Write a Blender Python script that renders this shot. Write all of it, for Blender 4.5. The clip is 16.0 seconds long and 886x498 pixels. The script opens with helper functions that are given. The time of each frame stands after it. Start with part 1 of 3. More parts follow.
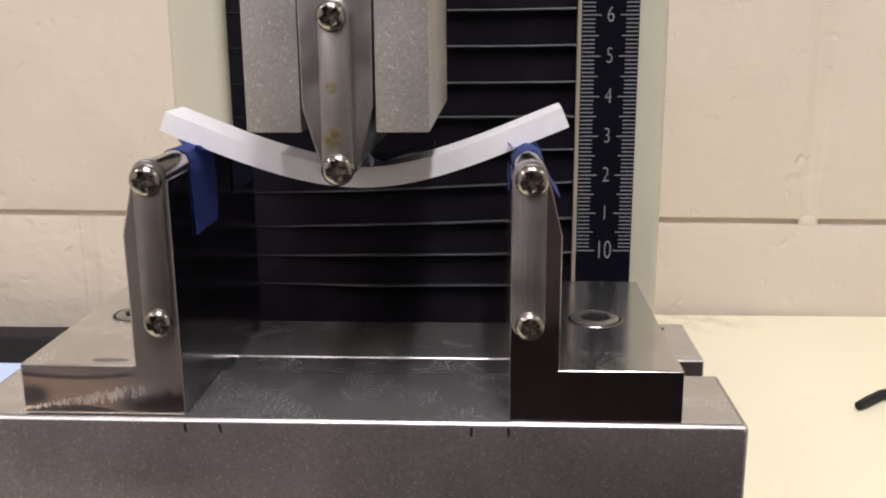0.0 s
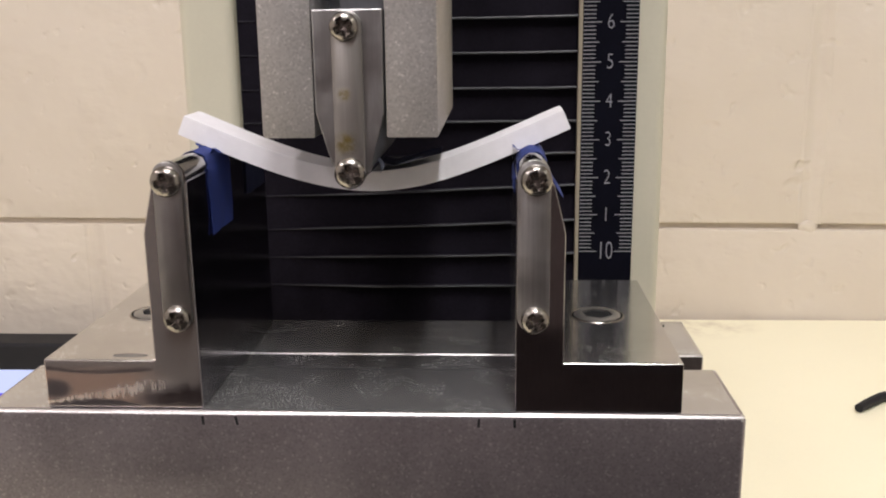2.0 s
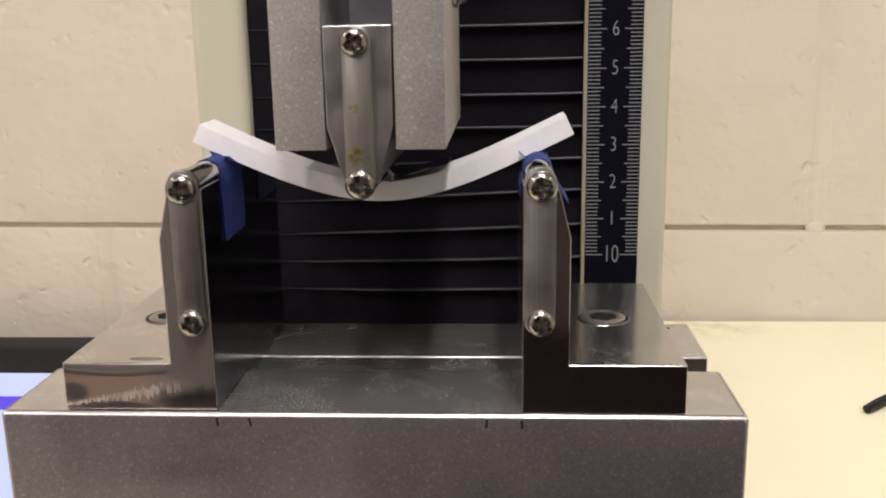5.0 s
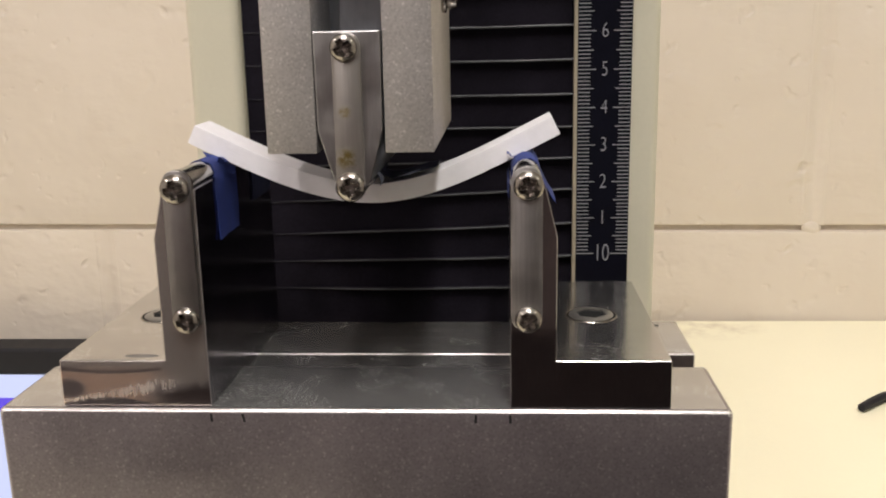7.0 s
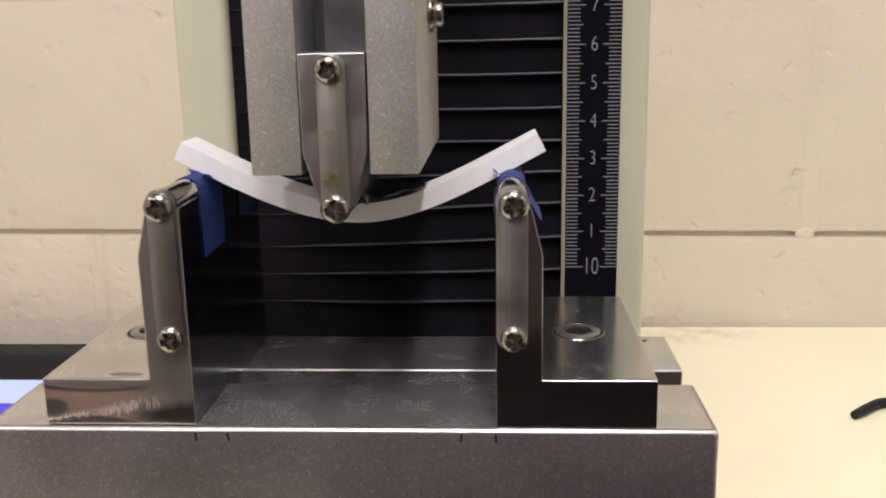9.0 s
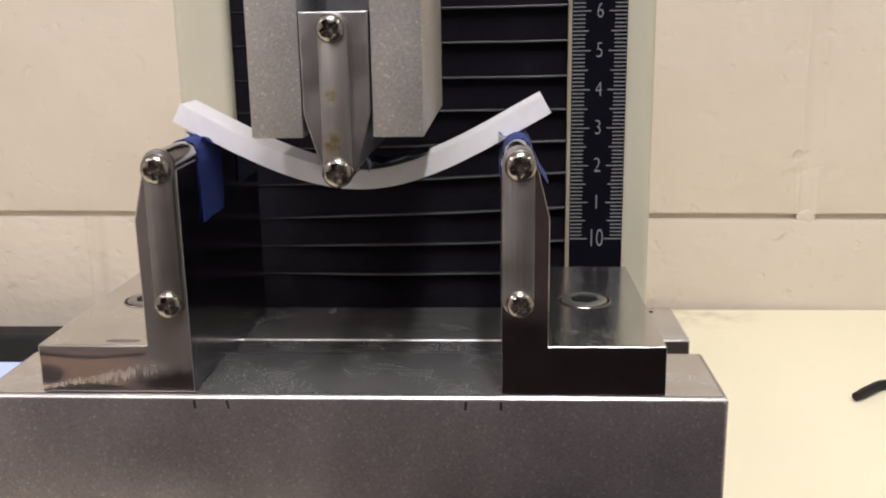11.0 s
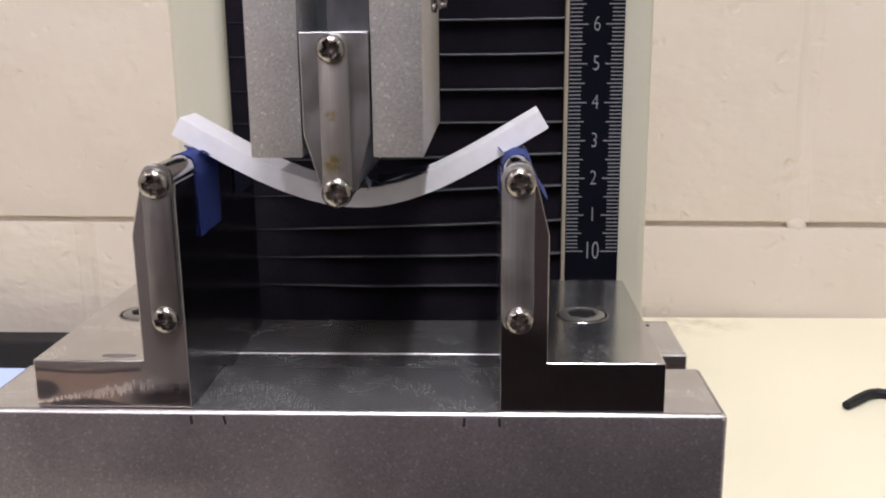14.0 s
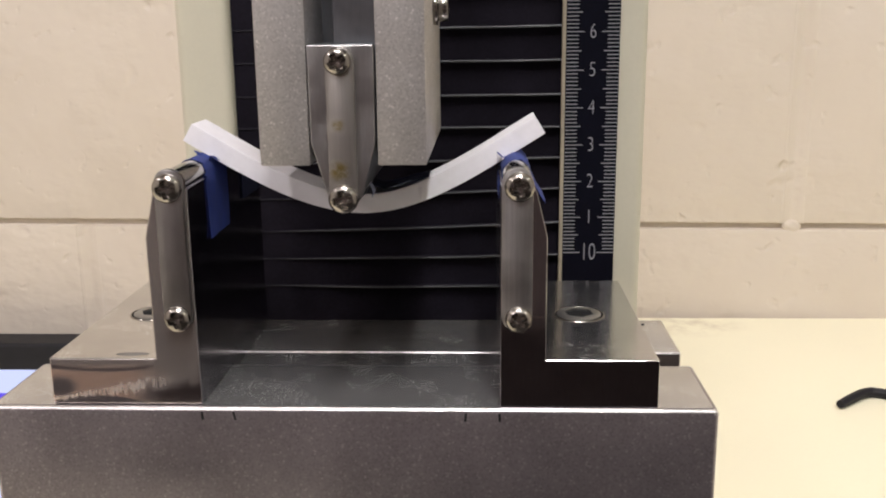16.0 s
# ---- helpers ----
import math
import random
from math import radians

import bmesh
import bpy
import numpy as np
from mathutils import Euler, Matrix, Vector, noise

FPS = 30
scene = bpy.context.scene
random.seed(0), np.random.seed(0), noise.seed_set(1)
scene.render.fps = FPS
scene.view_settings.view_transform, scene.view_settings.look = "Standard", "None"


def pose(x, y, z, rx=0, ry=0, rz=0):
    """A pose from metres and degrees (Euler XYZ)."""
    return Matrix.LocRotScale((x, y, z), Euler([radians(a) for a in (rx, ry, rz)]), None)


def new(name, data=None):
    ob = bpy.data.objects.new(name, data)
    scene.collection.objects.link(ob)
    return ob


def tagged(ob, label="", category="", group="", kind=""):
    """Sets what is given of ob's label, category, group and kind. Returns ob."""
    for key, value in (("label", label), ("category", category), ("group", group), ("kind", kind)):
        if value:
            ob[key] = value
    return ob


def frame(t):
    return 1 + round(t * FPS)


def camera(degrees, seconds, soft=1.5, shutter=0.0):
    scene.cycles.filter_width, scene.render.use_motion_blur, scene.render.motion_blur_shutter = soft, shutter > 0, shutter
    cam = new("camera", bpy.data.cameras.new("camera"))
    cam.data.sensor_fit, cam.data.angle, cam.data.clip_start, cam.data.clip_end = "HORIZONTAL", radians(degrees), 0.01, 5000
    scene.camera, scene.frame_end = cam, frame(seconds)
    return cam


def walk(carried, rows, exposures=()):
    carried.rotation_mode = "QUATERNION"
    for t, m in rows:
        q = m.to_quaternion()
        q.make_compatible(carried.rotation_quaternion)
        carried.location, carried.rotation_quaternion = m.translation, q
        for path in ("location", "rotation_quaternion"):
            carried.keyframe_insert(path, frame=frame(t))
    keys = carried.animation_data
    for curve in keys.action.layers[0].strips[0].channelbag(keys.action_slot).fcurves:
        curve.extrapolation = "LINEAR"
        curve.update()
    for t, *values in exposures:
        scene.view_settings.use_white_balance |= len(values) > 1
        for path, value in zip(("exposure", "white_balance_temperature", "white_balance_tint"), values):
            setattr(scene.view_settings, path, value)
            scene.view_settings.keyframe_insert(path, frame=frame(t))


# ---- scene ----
cam = camera(50.33, 16.0, soft=2.0)
# seconds, eye in metres, yaw, pitch, roll in degrees
PATH = [
    (0.0, 0.02760, -0.15132, 0.06857, 2.999, -13.934, 0.460),
    (0.5, 0.02659, -0.15455, 0.06798, 3.124, -13.512, 0.468),
    (1.0, 0.02702, -0.15636, 0.06789, 3.058, -13.419, 0.432),
    (1.5, 0.02576, -0.15749, 0.06791, 3.070, -13.437, 0.507),
    (2.0, 0.02676, -0.15808, 0.06833, 3.024, -13.437, 0.684),
    (2.5, 0.02700, -0.15849, 0.06812, 3.041, -13.494, 0.778),
    (3.0, 0.02862, -0.15733, 0.06772, 3.146, -13.562, 0.847),
    (3.5, 0.02874, -0.15897, 0.06921, 3.390, -13.533, 0.941),
    (4.0, 0.02663, -0.16024, 0.06947, 3.477, -13.433, 0.911),
    (6.5, 0.02872, -0.16411, 0.07005, 3.433, -13.257, 1.202),
    (7.0, 0.02921, -0.16495, 0.06984, 3.430, -13.206, 1.172),
    (7.5, 0.02879, -0.16441, 0.07215, 3.359, -13.039, 1.069),
    (8.0, 0.03087, -0.16317, 0.07283, 3.262, -13.058, 1.045),
    (10.5, 0.03125, -0.16402, 0.07067, 3.194, -13.420, 1.038),
    (11.0, 0.02982, -0.16068, 0.06758, 3.140, -13.862, 0.945),
    (11.5, 0.02981, -0.15775, 0.06623, 3.117, -14.010, 0.901),
    (12.0, 0.02964, -0.15752, 0.06676, 3.091, -13.938, 0.836),
    (12.5, 0.02760, -0.15789, 0.06787, 2.959, -13.786, 0.654),
    (13.0, 0.02789, -0.15620, 0.06844, 2.723, -13.662, 0.588),
    (13.5, 0.02819, -0.15822, 0.06934, 2.662, -13.584, 0.558),
    (14.0, 0.02807, -0.15986, 0.06949, 2.567, -13.601, 0.594),
    (14.5, 0.02815, -0.16127, 0.06894, 2.464, -13.711, 0.577),
    (15.0, 0.02796, -0.16183, 0.06928, 2.400, -13.800, 0.605),
    (15.5, 0.02778, -0.16295, 0.06936, 2.362, -13.724, 0.675),
    (16.0, 0.02748, -0.16622, 0.07104, 2.380, -13.510, 0.646),
]
walk(cam, [(t, pose(x, y, z, 90 + pitch, roll, yaw)) for t, x, y, z, yaw, pitch, roll in PATH],
     exposures=[(0, 0.0, 6150, 13), (2, 0.0, 6220, 12.5), (4, 0.0, 6350, 12), (6.5, 0.0, 6500, 10), (8, 0.0, 6450, 10), (10.5, 0.0, 6250, 11.5), (12, 0.0, 6080, 12.5), (13, 0.0, 6060, 12.8), (14, 0.03, 5860, 14), (15.2, 0.03, 5880, 14), (16, 0.03, 6240, 12)])

# ---------------------------------------------------------------- light
scene.view_settings.exposure = 0.0
world = bpy.data.worlds.new("world")
scene.world = world
world.use_nodes = True
world.node_tree.nodes["Background"].inputs[0].default_value = (0.55, 0.5, 0.45, 1)
world.node_tree.nodes["Background"].inputs[1].default_value = 0.05

MM = 0.001
WHITE_LIGHT = (1.0, 0.965, 0.93)
TABLE_Z = -172.0        # mm, the bench top
FLOOR_Z = -1160.0
DESK_Z = -440.0         # the lower desk beside the bench
CEIL_Z = 1700.0


def panel_lamp(name, x, y, w, d, watts, colour):
    lamp = bpy.data.lights.new(name, "AREA")
    lamp.shape, lamp.size, lamp.size_y = "RECTANGLE", w, d
    lamp.energy, lamp.color = watts, colour
    ob = new(name, lamp)
    ob.matrix_basis = pose(x, y, CEIL_Z * MM - 0.07, 0, 0, 0)
    return ob


PINKISH, GREENISH = (1.0, 0.905, 0.88), (1.0, 1.0, 0.84)   # added tints: pinker light from the left, greener from the right
# first two placed from shadows and glints; the last three are added fill
LAMPS = [(-0.22, -0.95, 12, PINKISH), (0.22, -0.95, 30, WHITE_LIGHT), (-1.9, -0.95, 17, PINKISH), (1.9, -0.95, 7, GREENISH), (-1.3, -2.7, 22, PINKISH)]
for lx, ly, watts, colour in LAMPS:
    panel_lamp("ceiling_and_fill_light", lx, ly, 0.1, 1.2, watts, colour)

# ---------------------------------------------------------------- materials


def mat(name):
    m = bpy.data.materials.new(name)
    m.use_nodes = True
    n = m.node_tree.nodes
    return m, n, m.node_tree.links, n["Principled BSDF"]


def coords(n, l, scale=(1, 1, 1), kind="Object"):
    tc, mp = n.new("ShaderNodeTexCoord"), n.new("ShaderNodeMapping")
    mp.inputs["Scale"].default_value = scale
    l.new(tc.outputs[kind], mp.inputs["Vector"])
    return mp.outputs["Vector"]


def noise_tex(n, l, vec, scale, detail=4, rough=0.6):
    t = n.new("ShaderNodeTexNoise")
    t.inputs["Scale"].default_value, t.inputs["Detail"].default_value, t.inputs["Roughness"].default_value = scale, detail, rough
    l.new(vec, t.inputs["Vector"])
    return t.outputs["Fac"]


def ramp(n, l, fac, stops, ease=False):
    r = n.new("ShaderNodeValToRGB")
    if ease:
        r.color_ramp.interpolation = "EASE"
    e = r.color_ramp.elements
    while len(e) < len(stops):
        e.new(0.5)
    for k, (p, c) in zip(e, stops):
        k.position, k.color = p, (*c, 1) if len(c) == 3 else c
    l.new(fac, r.inputs["Fac"])
    return r.outputs["Color"]


def grey(v):
    return (v, v, v)


def tint(c, k):
    return tuple(min(1.0, v * k) for v in c)


def mix(n, l, fac, a, b, mode="MIX"):
    m = n.new("ShaderNodeMix")
    m.data_type, m.blend_type = "RGBA", mode
    if isinstance(fac, float):
        m.inputs[0].default_value = fac
    else:
        l.new(fac, m.inputs[0])
    for k, v in ((6, a), (7, b)):
        if isinstance(v, tuple):
            m.inputs[k].default_value = (*v, 1)
        else:
            l.new(v, m.inputs[k])
    return m.outputs[2]


def bump(n, l, height, strength, dist):
    b = n.new("ShaderNodeBump")
    b.inputs["Strength"].default_value, b.inputs["Distance"].default_value = strength, dist
    l.new(height, b.inputs["Height"])
    return b.outputs["Normal"]


def plain(name, colour, rough=0.5, metal=0.0, grain=300.0, vary=0.12, relief=0.0001, patch=18.0, spec=0.5, stretch=(1, 1, 1), rough_vary=0.08):
    """Surface with a coarse and a fine variation of colour and gloss, and a fine relief."""
    m, n, l, b = mat(name)
    v = coords(n, l, stretch)
    fine, coarse = noise_tex(n, l, v, grain, 3), noise_tex(n, l, coords(n, l), patch, 4)
    c1 = ramp(n, l, coarse, [(0.3, tint(colour, 1 - vary)), (0.7, tint(colour, 1 + vary))])
    c2 = ramp(n, l, fine, [(0.3, grey(1 - vary)), (0.7, grey(1.0))])
    l.new(mix(n, l, 1.0, c1, c2, "MULTIPLY"), b.inputs["Base Color"])
    l.new(ramp(n, l, coarse, [(0.3, grey(rough)), (0.7, grey(min(1, rough + rough_vary)))]), b.inputs["Roughness"])
    b.inputs["Metallic"].default_value = metal
    b.inputs["Specular IOR Level"].default_value = spec
    if relief:
        l.new(bump(n, l, fine, 0.5, relief), b.inputs["Normal"])
    return m


def steel(name, colour=(0.56, 0.54, 0.52), rough=0.16, stretch=(1, 1, 1), grain=500.0, relief=0.00001, blotch=0.2, groove=0.86):
    """Ground and polished tool steel: fine directional grinding marks and dull blotches."""
    m, n, l, b = mat(name)
    fine = noise_tex(n, l, coords(n, l, stretch), grain, 4, 0.7)
    blot = noise_tex(n, l, coords(n, l), 90, 5, 0.65)
    c = ramp(n, l, blot, [(0.25, tint(colour, 0.8)), (0.75, tint(colour, 1.12))])
    l.new(mix(n, l, 1.0, c, ramp(n, l, fine, [(0.25, grey(groove)), (0.7, grey(1.0))]), "MULTIPLY"), b.inputs["Base Color"])
    l.new(ramp(n, l, blot, [(0.35, grey(rough)), (0.75, grey(rough + blotch))]), b.inputs["Roughness"])
    b.inputs["Metallic"].default_value = 1.0
    l.new(bump(n, l, fine, 0.35, relief), b.inputs["Normal"])
    return m


def blasted(name, colour, rough=0.42, grain=2200.0, relief=0.00006, metal=1.0, sparkle=0.5):
    """Bead-blasted aluminium with a sparkling grain, its glints put into the colour as pale specks."""
    m, n, l, b = mat(name)
    v = coords(n, l)
    vor = n.new("ShaderNodeTexVoronoi")
    vor.inputs["Scale"].default_value = grain
    l.new(v, vor.inputs["Vector"])
    fine, coarse = noise_tex(n, l, v, grain * 0.6, 4, 0.75), noise_tex(n, l, v, 60, 4)
    c = ramp(n, l, coarse, [(0.3, tint(colour, 0.92)), (0.7, tint(colour, 1.06))])
    speck = ramp(n, l, vor.outputs["Color"], [(0.1, grey(0.85)), (0.45, grey(0.97)), (0.8, grey(1.05)), (0.93, grey(1.35))])
    wide = n.new("ShaderNodeTexVoronoi")
    wide.inputs["Scale"].default_value = grain * 0.42
    l.new(v, wide.inputs["Vector"])
    glint = ramp(n, l, wide.outputs["Distance"], [(0.1, grey(1.0)), (0.34, grey(0.0))])
    few = ramp(n, l, wide.outputs["Color"], [(0.66, grey(0.0)), (0.78, grey(sparkle))])
    grainy = mix(n, l, 1.0, c, speck, "MULTIPLY")
    l.new(mix(n, l, mix(n, l, 1.0, glint, few, "MULTIPLY"), grainy, (0.9, 0.88, 0.87)), b.inputs["Base Color"])
    l.new(ramp(n, l, coarse, [(0.3, grey(rough)), (0.7, grey(rough + 0.1))]), b.inputs["Roughness"])
    b.inputs["Metallic"].default_value = metal
    l.new(bump(n, l, fine, 0.6, relief), b.inputs["Normal"])
    return m


def wall_paint():
    """Thick paint over rough concrete block: soft rolls of paint and scattered dimples, in clusters."""
    m, n, l, b = mat("painted_block")
    geo = n.new("ShaderNodeNewGeometry")
    v = geo.outputs["Position"]
    stretched = n.new("ShaderNodeMapping")
    stretched.inputs["Scale"].default_value = (0.8, 0.8, 1.25)
    l.new(v, stretched.inputs["Vector"])
    big, mid = noise_tex(n, l, v, 14, 3, 0.5), noise_tex(n, l, stretched.outputs["Vector"], 62, 2, 0.5)
    tone_patch = noise_tex(n, l, v, 5, 3)
    l.new(ramp(n, l, tone_patch, [(0.3, (0.625, 0.553, 0.468)), (0.7, (0.67, 0.598, 0.51))]), b.inputs["Base Color"])
    b.inputs["Roughness"].default_value = 0.5
    b.inputs["Specular IOR Level"].default_value = 0.3
    rough_area = ramp(n, l, noise_tex(n, l, v, 7, 2), [(0.42, grey(0.15)), (0.6, grey(1.0))], True)
    rolls = mix(n, l, 1.0, mid, rough_area, "MULTIPLY")
    b1 = n.new("ShaderNodeBump")
    b1.inputs["Strength"].default_value, b1.inputs["Distance"].default_value = 0.7, 0.006
    l.new(big, b1.inputs["Height"])
    b2 = n.new("ShaderNodeBump")
    b2.inputs["Strength"].default_value, b2.inputs["Distance"].default_value = 0.5, 0.003
    l.new(rolls, b2.inputs["Height"])
    l.new(b1.outputs["Normal"], b2.inputs["Normal"])
    # dents and holes of the block that the paint has not quite filled, irregular and soft-edged
    last = b2
    for scale, edge, depth, seed in ((36, 0.3, 0.0014, 0.0), (74, 0.31, 0.0011, 3.7)):
        moved = n.new("ShaderNodeVectorMath")
        l.new(v, moved.inputs[0])
        moved.inputs[1].default_value = (seed, seed, seed)
        hole = ramp(n, l, noise_tex(n, l, moved.outputs[0], scale, 1.5, 0.45), [(edge - 0.12, grey(0.0)), (edge + 0.05, grey(1.0))], True)
        b3 = n.new("ShaderNodeBump")
        b3.inputs["Strength"].default_value, b3.inputs["Distance"].default_value = 0.8, depth
        l.new(hole, b3.inputs["Height"])
        l.new(last.outputs["Normal"], b3.inputs["Normal"])
        last = b3
    l.new(last.outputs["Normal"], b.inputs["Normal"])
    return m


def worktop():
    """Cream laminate with a faint dried spill near the wall and a few specks of dirt."""
    m = plain("stained_laminate", (0.95, 0.9, 0.685), 0.4, 0, 700, 0.02, 0.00002, 6, 0.4)
    n, l = m.node_tree.nodes, m.node_tree.links
    b = n["Principled BSDF"]
    base = b.inputs["Base Color"].links[0].from_socket
    v = n.new("ShaderNodeNewGeometry").outputs["Position"]
    near = n.new("ShaderNodeMapping")
    near.inputs["Location"].default_value = (-0.19 / 0.062, -0.578 / 0.036, 0)
    near.inputs["Scale"].default_value = (1 / 0.062, 1 / 0.036, 0)
    l.new(v, near.inputs["Vector"])
    far = n.new("ShaderNodeVectorMath")
    far.operation = "LENGTH"
    l.new(near.outputs["Vector"], far.inputs[0])
    spill = mix(n, l, 1.0, ramp(n, l, far.outputs["Value"], [(0.3, grey(1.0)), (1.0, grey(0.0))], True), ramp(n, l, noise_tex(n, l, v, 45, 3), [(0.4, grey(0.0)), (0.62, grey(0.55))]), "MULTIPLY")
    speck = n.new("ShaderNodeTexVoronoi")
    speck.inputs["Scale"].default_value = 9
    l.new(v, speck.inputs["Vector"])
    dot = ramp(n, l, speck.outputs["Distance"], [(0.012, grey(0.5)), (0.025, grey(0.0))])
    c = mix(n, l, spill, base, (0.55, 0.47, 0.34))
    l.new(mix(n, l, dot, c, (0.35, 0.29, 0.2)), b.inputs["Base Color"])
    return m


def stained_strip():
    """Brushed strip with two rust-brown stains, one halfway up and one above the lower screw."""
    m, n, l, b = mat("stained_strip_steel")
    fine = noise_tex(n, l, coords(n, l, (16, 16, 0.6)), 160, 4, 0.7)
    spot = noise_tex(n, l, coords(n, l), 900, 4, 0.7)
    base = ramp(n, l, fine, [(0.25, (0.45, 0.43, 0.4)), (0.7, (0.53, 0.505, 0.475))])
    near = None
    for z, span in ((0.0128, 0.0016), (0.0047, 0.0028)):
        dist = n.new("ShaderNodeVectorMath")
        dist.operation = "DISTANCE"
        l.new(coords(n, l, (1.0, 0.0, 1.0)), dist.inputs[0])
        dist.inputs[1].default_value = (-0.0005, 0, z)
        far = n.new("ShaderNodeMath")
        far.operation = "DIVIDE"
        l.new(dist.outputs["Value"], far.inputs[0])
        far.inputs[1].default_value = span
        one = ramp(n, l, far.outputs[0], [(0.25, grey(1.0)), (1.0, grey(0.0))], True)
        near = one if near is None else mix(n, l, 1.0, near, one, "LIGHTEN")
    mask = mix(n, l, 1.0, near, ramp(n, l, spot, [(0.34, grey(0.3)), (0.58, grey(1.0))]), "MULTIPLY")
    l.new(mix(n, l, mask, base, (0.16, 0.115, 0.03)), b.inputs["Base Color"])
    l.new(ramp(n, l, mask, [(0.0, grey(0.34)), (1.0, grey(0.6))]), b.inputs["Roughness"])
    b.inputs["Metallic"].default_value = 0.93
    l.new(bump(n, l, fine, 0.3, 0.00002), b.inputs["Normal"])
    return m


def machined_top(name, metal, tone=1.0, dull=0.2, flecks=0.5):
    """Machined top face: nearly a mirror, with dull speckle, scuffs and small scratches."""
    m, n, l, b = mat(name)
    v = coords(n, l)
    blot = noise_tex(n, l, v, 70, 4, 0.6)
    grain = noise_tex(n, l, v, 1500, 3, 0.75)
    fleck = ramp(n, l, noise_tex(n, l, coords(n, l, (1, 1.6, 1)), 2300, 2, 0.6), [(0.56, grey(0.0)), (0.66, grey(1.0))])
    patch = ramp(n, l, blot, [(flecks - 0.08, grey(0.0)), (flecks + 0.22, grey(1.0))])
    marks = mix(n, l, 1.0, fleck, patch, "MULTIPLY")
    base = ramp(n, l, blot, [(0.3, tint((0.5, 0.49, 0.48), tone)), (0.7, tint((0.6, 0.59, 0.57), tone))])
    l.new(mix(n, l, marks, base, (0.74, 0.73, 0.72)), b.inputs["Base Color"])
    r1 = ramp(n, l, grain, [(0.35, grey(dull)), (0.7, grey(dull + 0.12))])
    r1 = mix(n, l, 1.0, r1, ramp(n, l, noise_tex(n, l, v, 45, 3, 0.5), [(0.35, grey(0.55)), (0.65, grey(1.0))]), "MULTIPLY")
    l.new(mix(n, l, marks, r1, (0.6, 0.6, 0.6)), b.inputs["Roughness"])
    l.new(ramp(n, l, marks, [(0.0, grey(metal)), (1.0, grey(0.55))]), b.inputs["Metallic"])
    l.new(bump(n, l, grain, 0.4, 0.00002), b.inputs["Normal"])
    return m


def worn_mirror():
    """Polished steel with upright grinding streaks that dull it, and reflections painted in by masks."""
    m, n, l, b = mat("worn_steel_with_reflections")
    streak = noise_tex(n, l, coords(n, l, (12, 12, 0.7)), 90, 5, 0.75)
    blot = noise_tex(n, l, coords(n, l), 55, 4, 0.6)
    sep = n.new("ShaderNodeSeparateXYZ")
    l.new(coords(n, l, (1, 1, 1)), sep.inputs[0])

    def calc(op, *values):
        k = n.new("ShaderNodeMath")
        k.operation = op
        for s, v in zip(k.inputs, values):
            if isinstance(v, float):
                s.default_value = v
            else:
                l.new(v, s)
        return k.outputs[0]

    def soft(value, lo, hi):
        k = n.new("ShaderNodeMapRange")
        k.interpolation_type = "SMOOTHSTEP"
        l.new(value, k.inputs[0])
        k.inputs[1].default_value, k.inputs[2].default_value = lo, hi
        return k.outputs[0]

    along, z = calc("ADD", sep.outputs["X"], 0.0556), sep.outputs["Z"]
    fray = calc("SUBTRACT", streak, 0.5)
    on_foot = calc("LESS_THAN", z, 0.0096)
    # a scratched wedge that climbs and widens along the foot, frayed by the streaks
    off = calc("SUBTRACT", z, calc("MULTIPLY_ADD", along, 0.17, 0.0011))
    width = calc("MULTIPLY_ADD", along, 0.075, 0.0005)
    across = calc("ADD", calc("DIVIDE", off, width), calc("MULTIPLY", fray, 3.4))
    wedge = ramp(n, l, calc("ABSOLUTE", across), [(0.2, grey(1.0)), (1.15, grey(0.0))])
    wedge = mix(n, l, 1.0, wedge, ramp(n, l, noise_tex(n, l, coords(n, l, (12, 12, 0.5)), 150, 4, 0.8), [(0.35, grey(0.15)), (0.65, grey(1.0))]), "MULTIPLY")
    wedge = calc("MULTIPLY", wedge, soft(along, 0.027, 0.019))
    # painted reflections: a low curved band, a spot at the outer end, a sagging line below the upper edge, the heel of
    # the upright
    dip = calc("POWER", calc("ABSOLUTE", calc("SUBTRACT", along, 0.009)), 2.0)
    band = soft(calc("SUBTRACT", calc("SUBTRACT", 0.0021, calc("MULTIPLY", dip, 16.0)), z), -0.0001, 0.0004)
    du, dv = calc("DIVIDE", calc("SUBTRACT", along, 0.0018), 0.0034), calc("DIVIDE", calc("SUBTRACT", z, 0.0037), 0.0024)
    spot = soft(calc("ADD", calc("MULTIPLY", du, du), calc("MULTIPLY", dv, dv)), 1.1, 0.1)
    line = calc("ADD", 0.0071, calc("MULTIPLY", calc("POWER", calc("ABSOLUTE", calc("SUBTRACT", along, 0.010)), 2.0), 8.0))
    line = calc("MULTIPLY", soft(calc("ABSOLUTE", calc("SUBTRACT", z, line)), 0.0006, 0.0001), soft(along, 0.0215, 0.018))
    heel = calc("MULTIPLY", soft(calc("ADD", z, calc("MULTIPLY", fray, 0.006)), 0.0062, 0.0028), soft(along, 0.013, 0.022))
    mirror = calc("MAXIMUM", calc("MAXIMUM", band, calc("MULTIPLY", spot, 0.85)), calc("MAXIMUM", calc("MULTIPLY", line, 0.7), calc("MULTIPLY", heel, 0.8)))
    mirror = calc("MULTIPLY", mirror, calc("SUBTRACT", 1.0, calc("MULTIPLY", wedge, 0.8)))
    # a warm reflection painted across the outer foot
    tan_sheen = calc("MULTIPLY", calc("MULTIPLY", soft(z, 0.0088, 0.0066), soft(along, 0.024, 0.014)), on_foot)
    scuff_and_sheen = mix(n, l, tan_sheen, (0.6, 0.545, 0.51), (0.8, 0.57, 0.455))
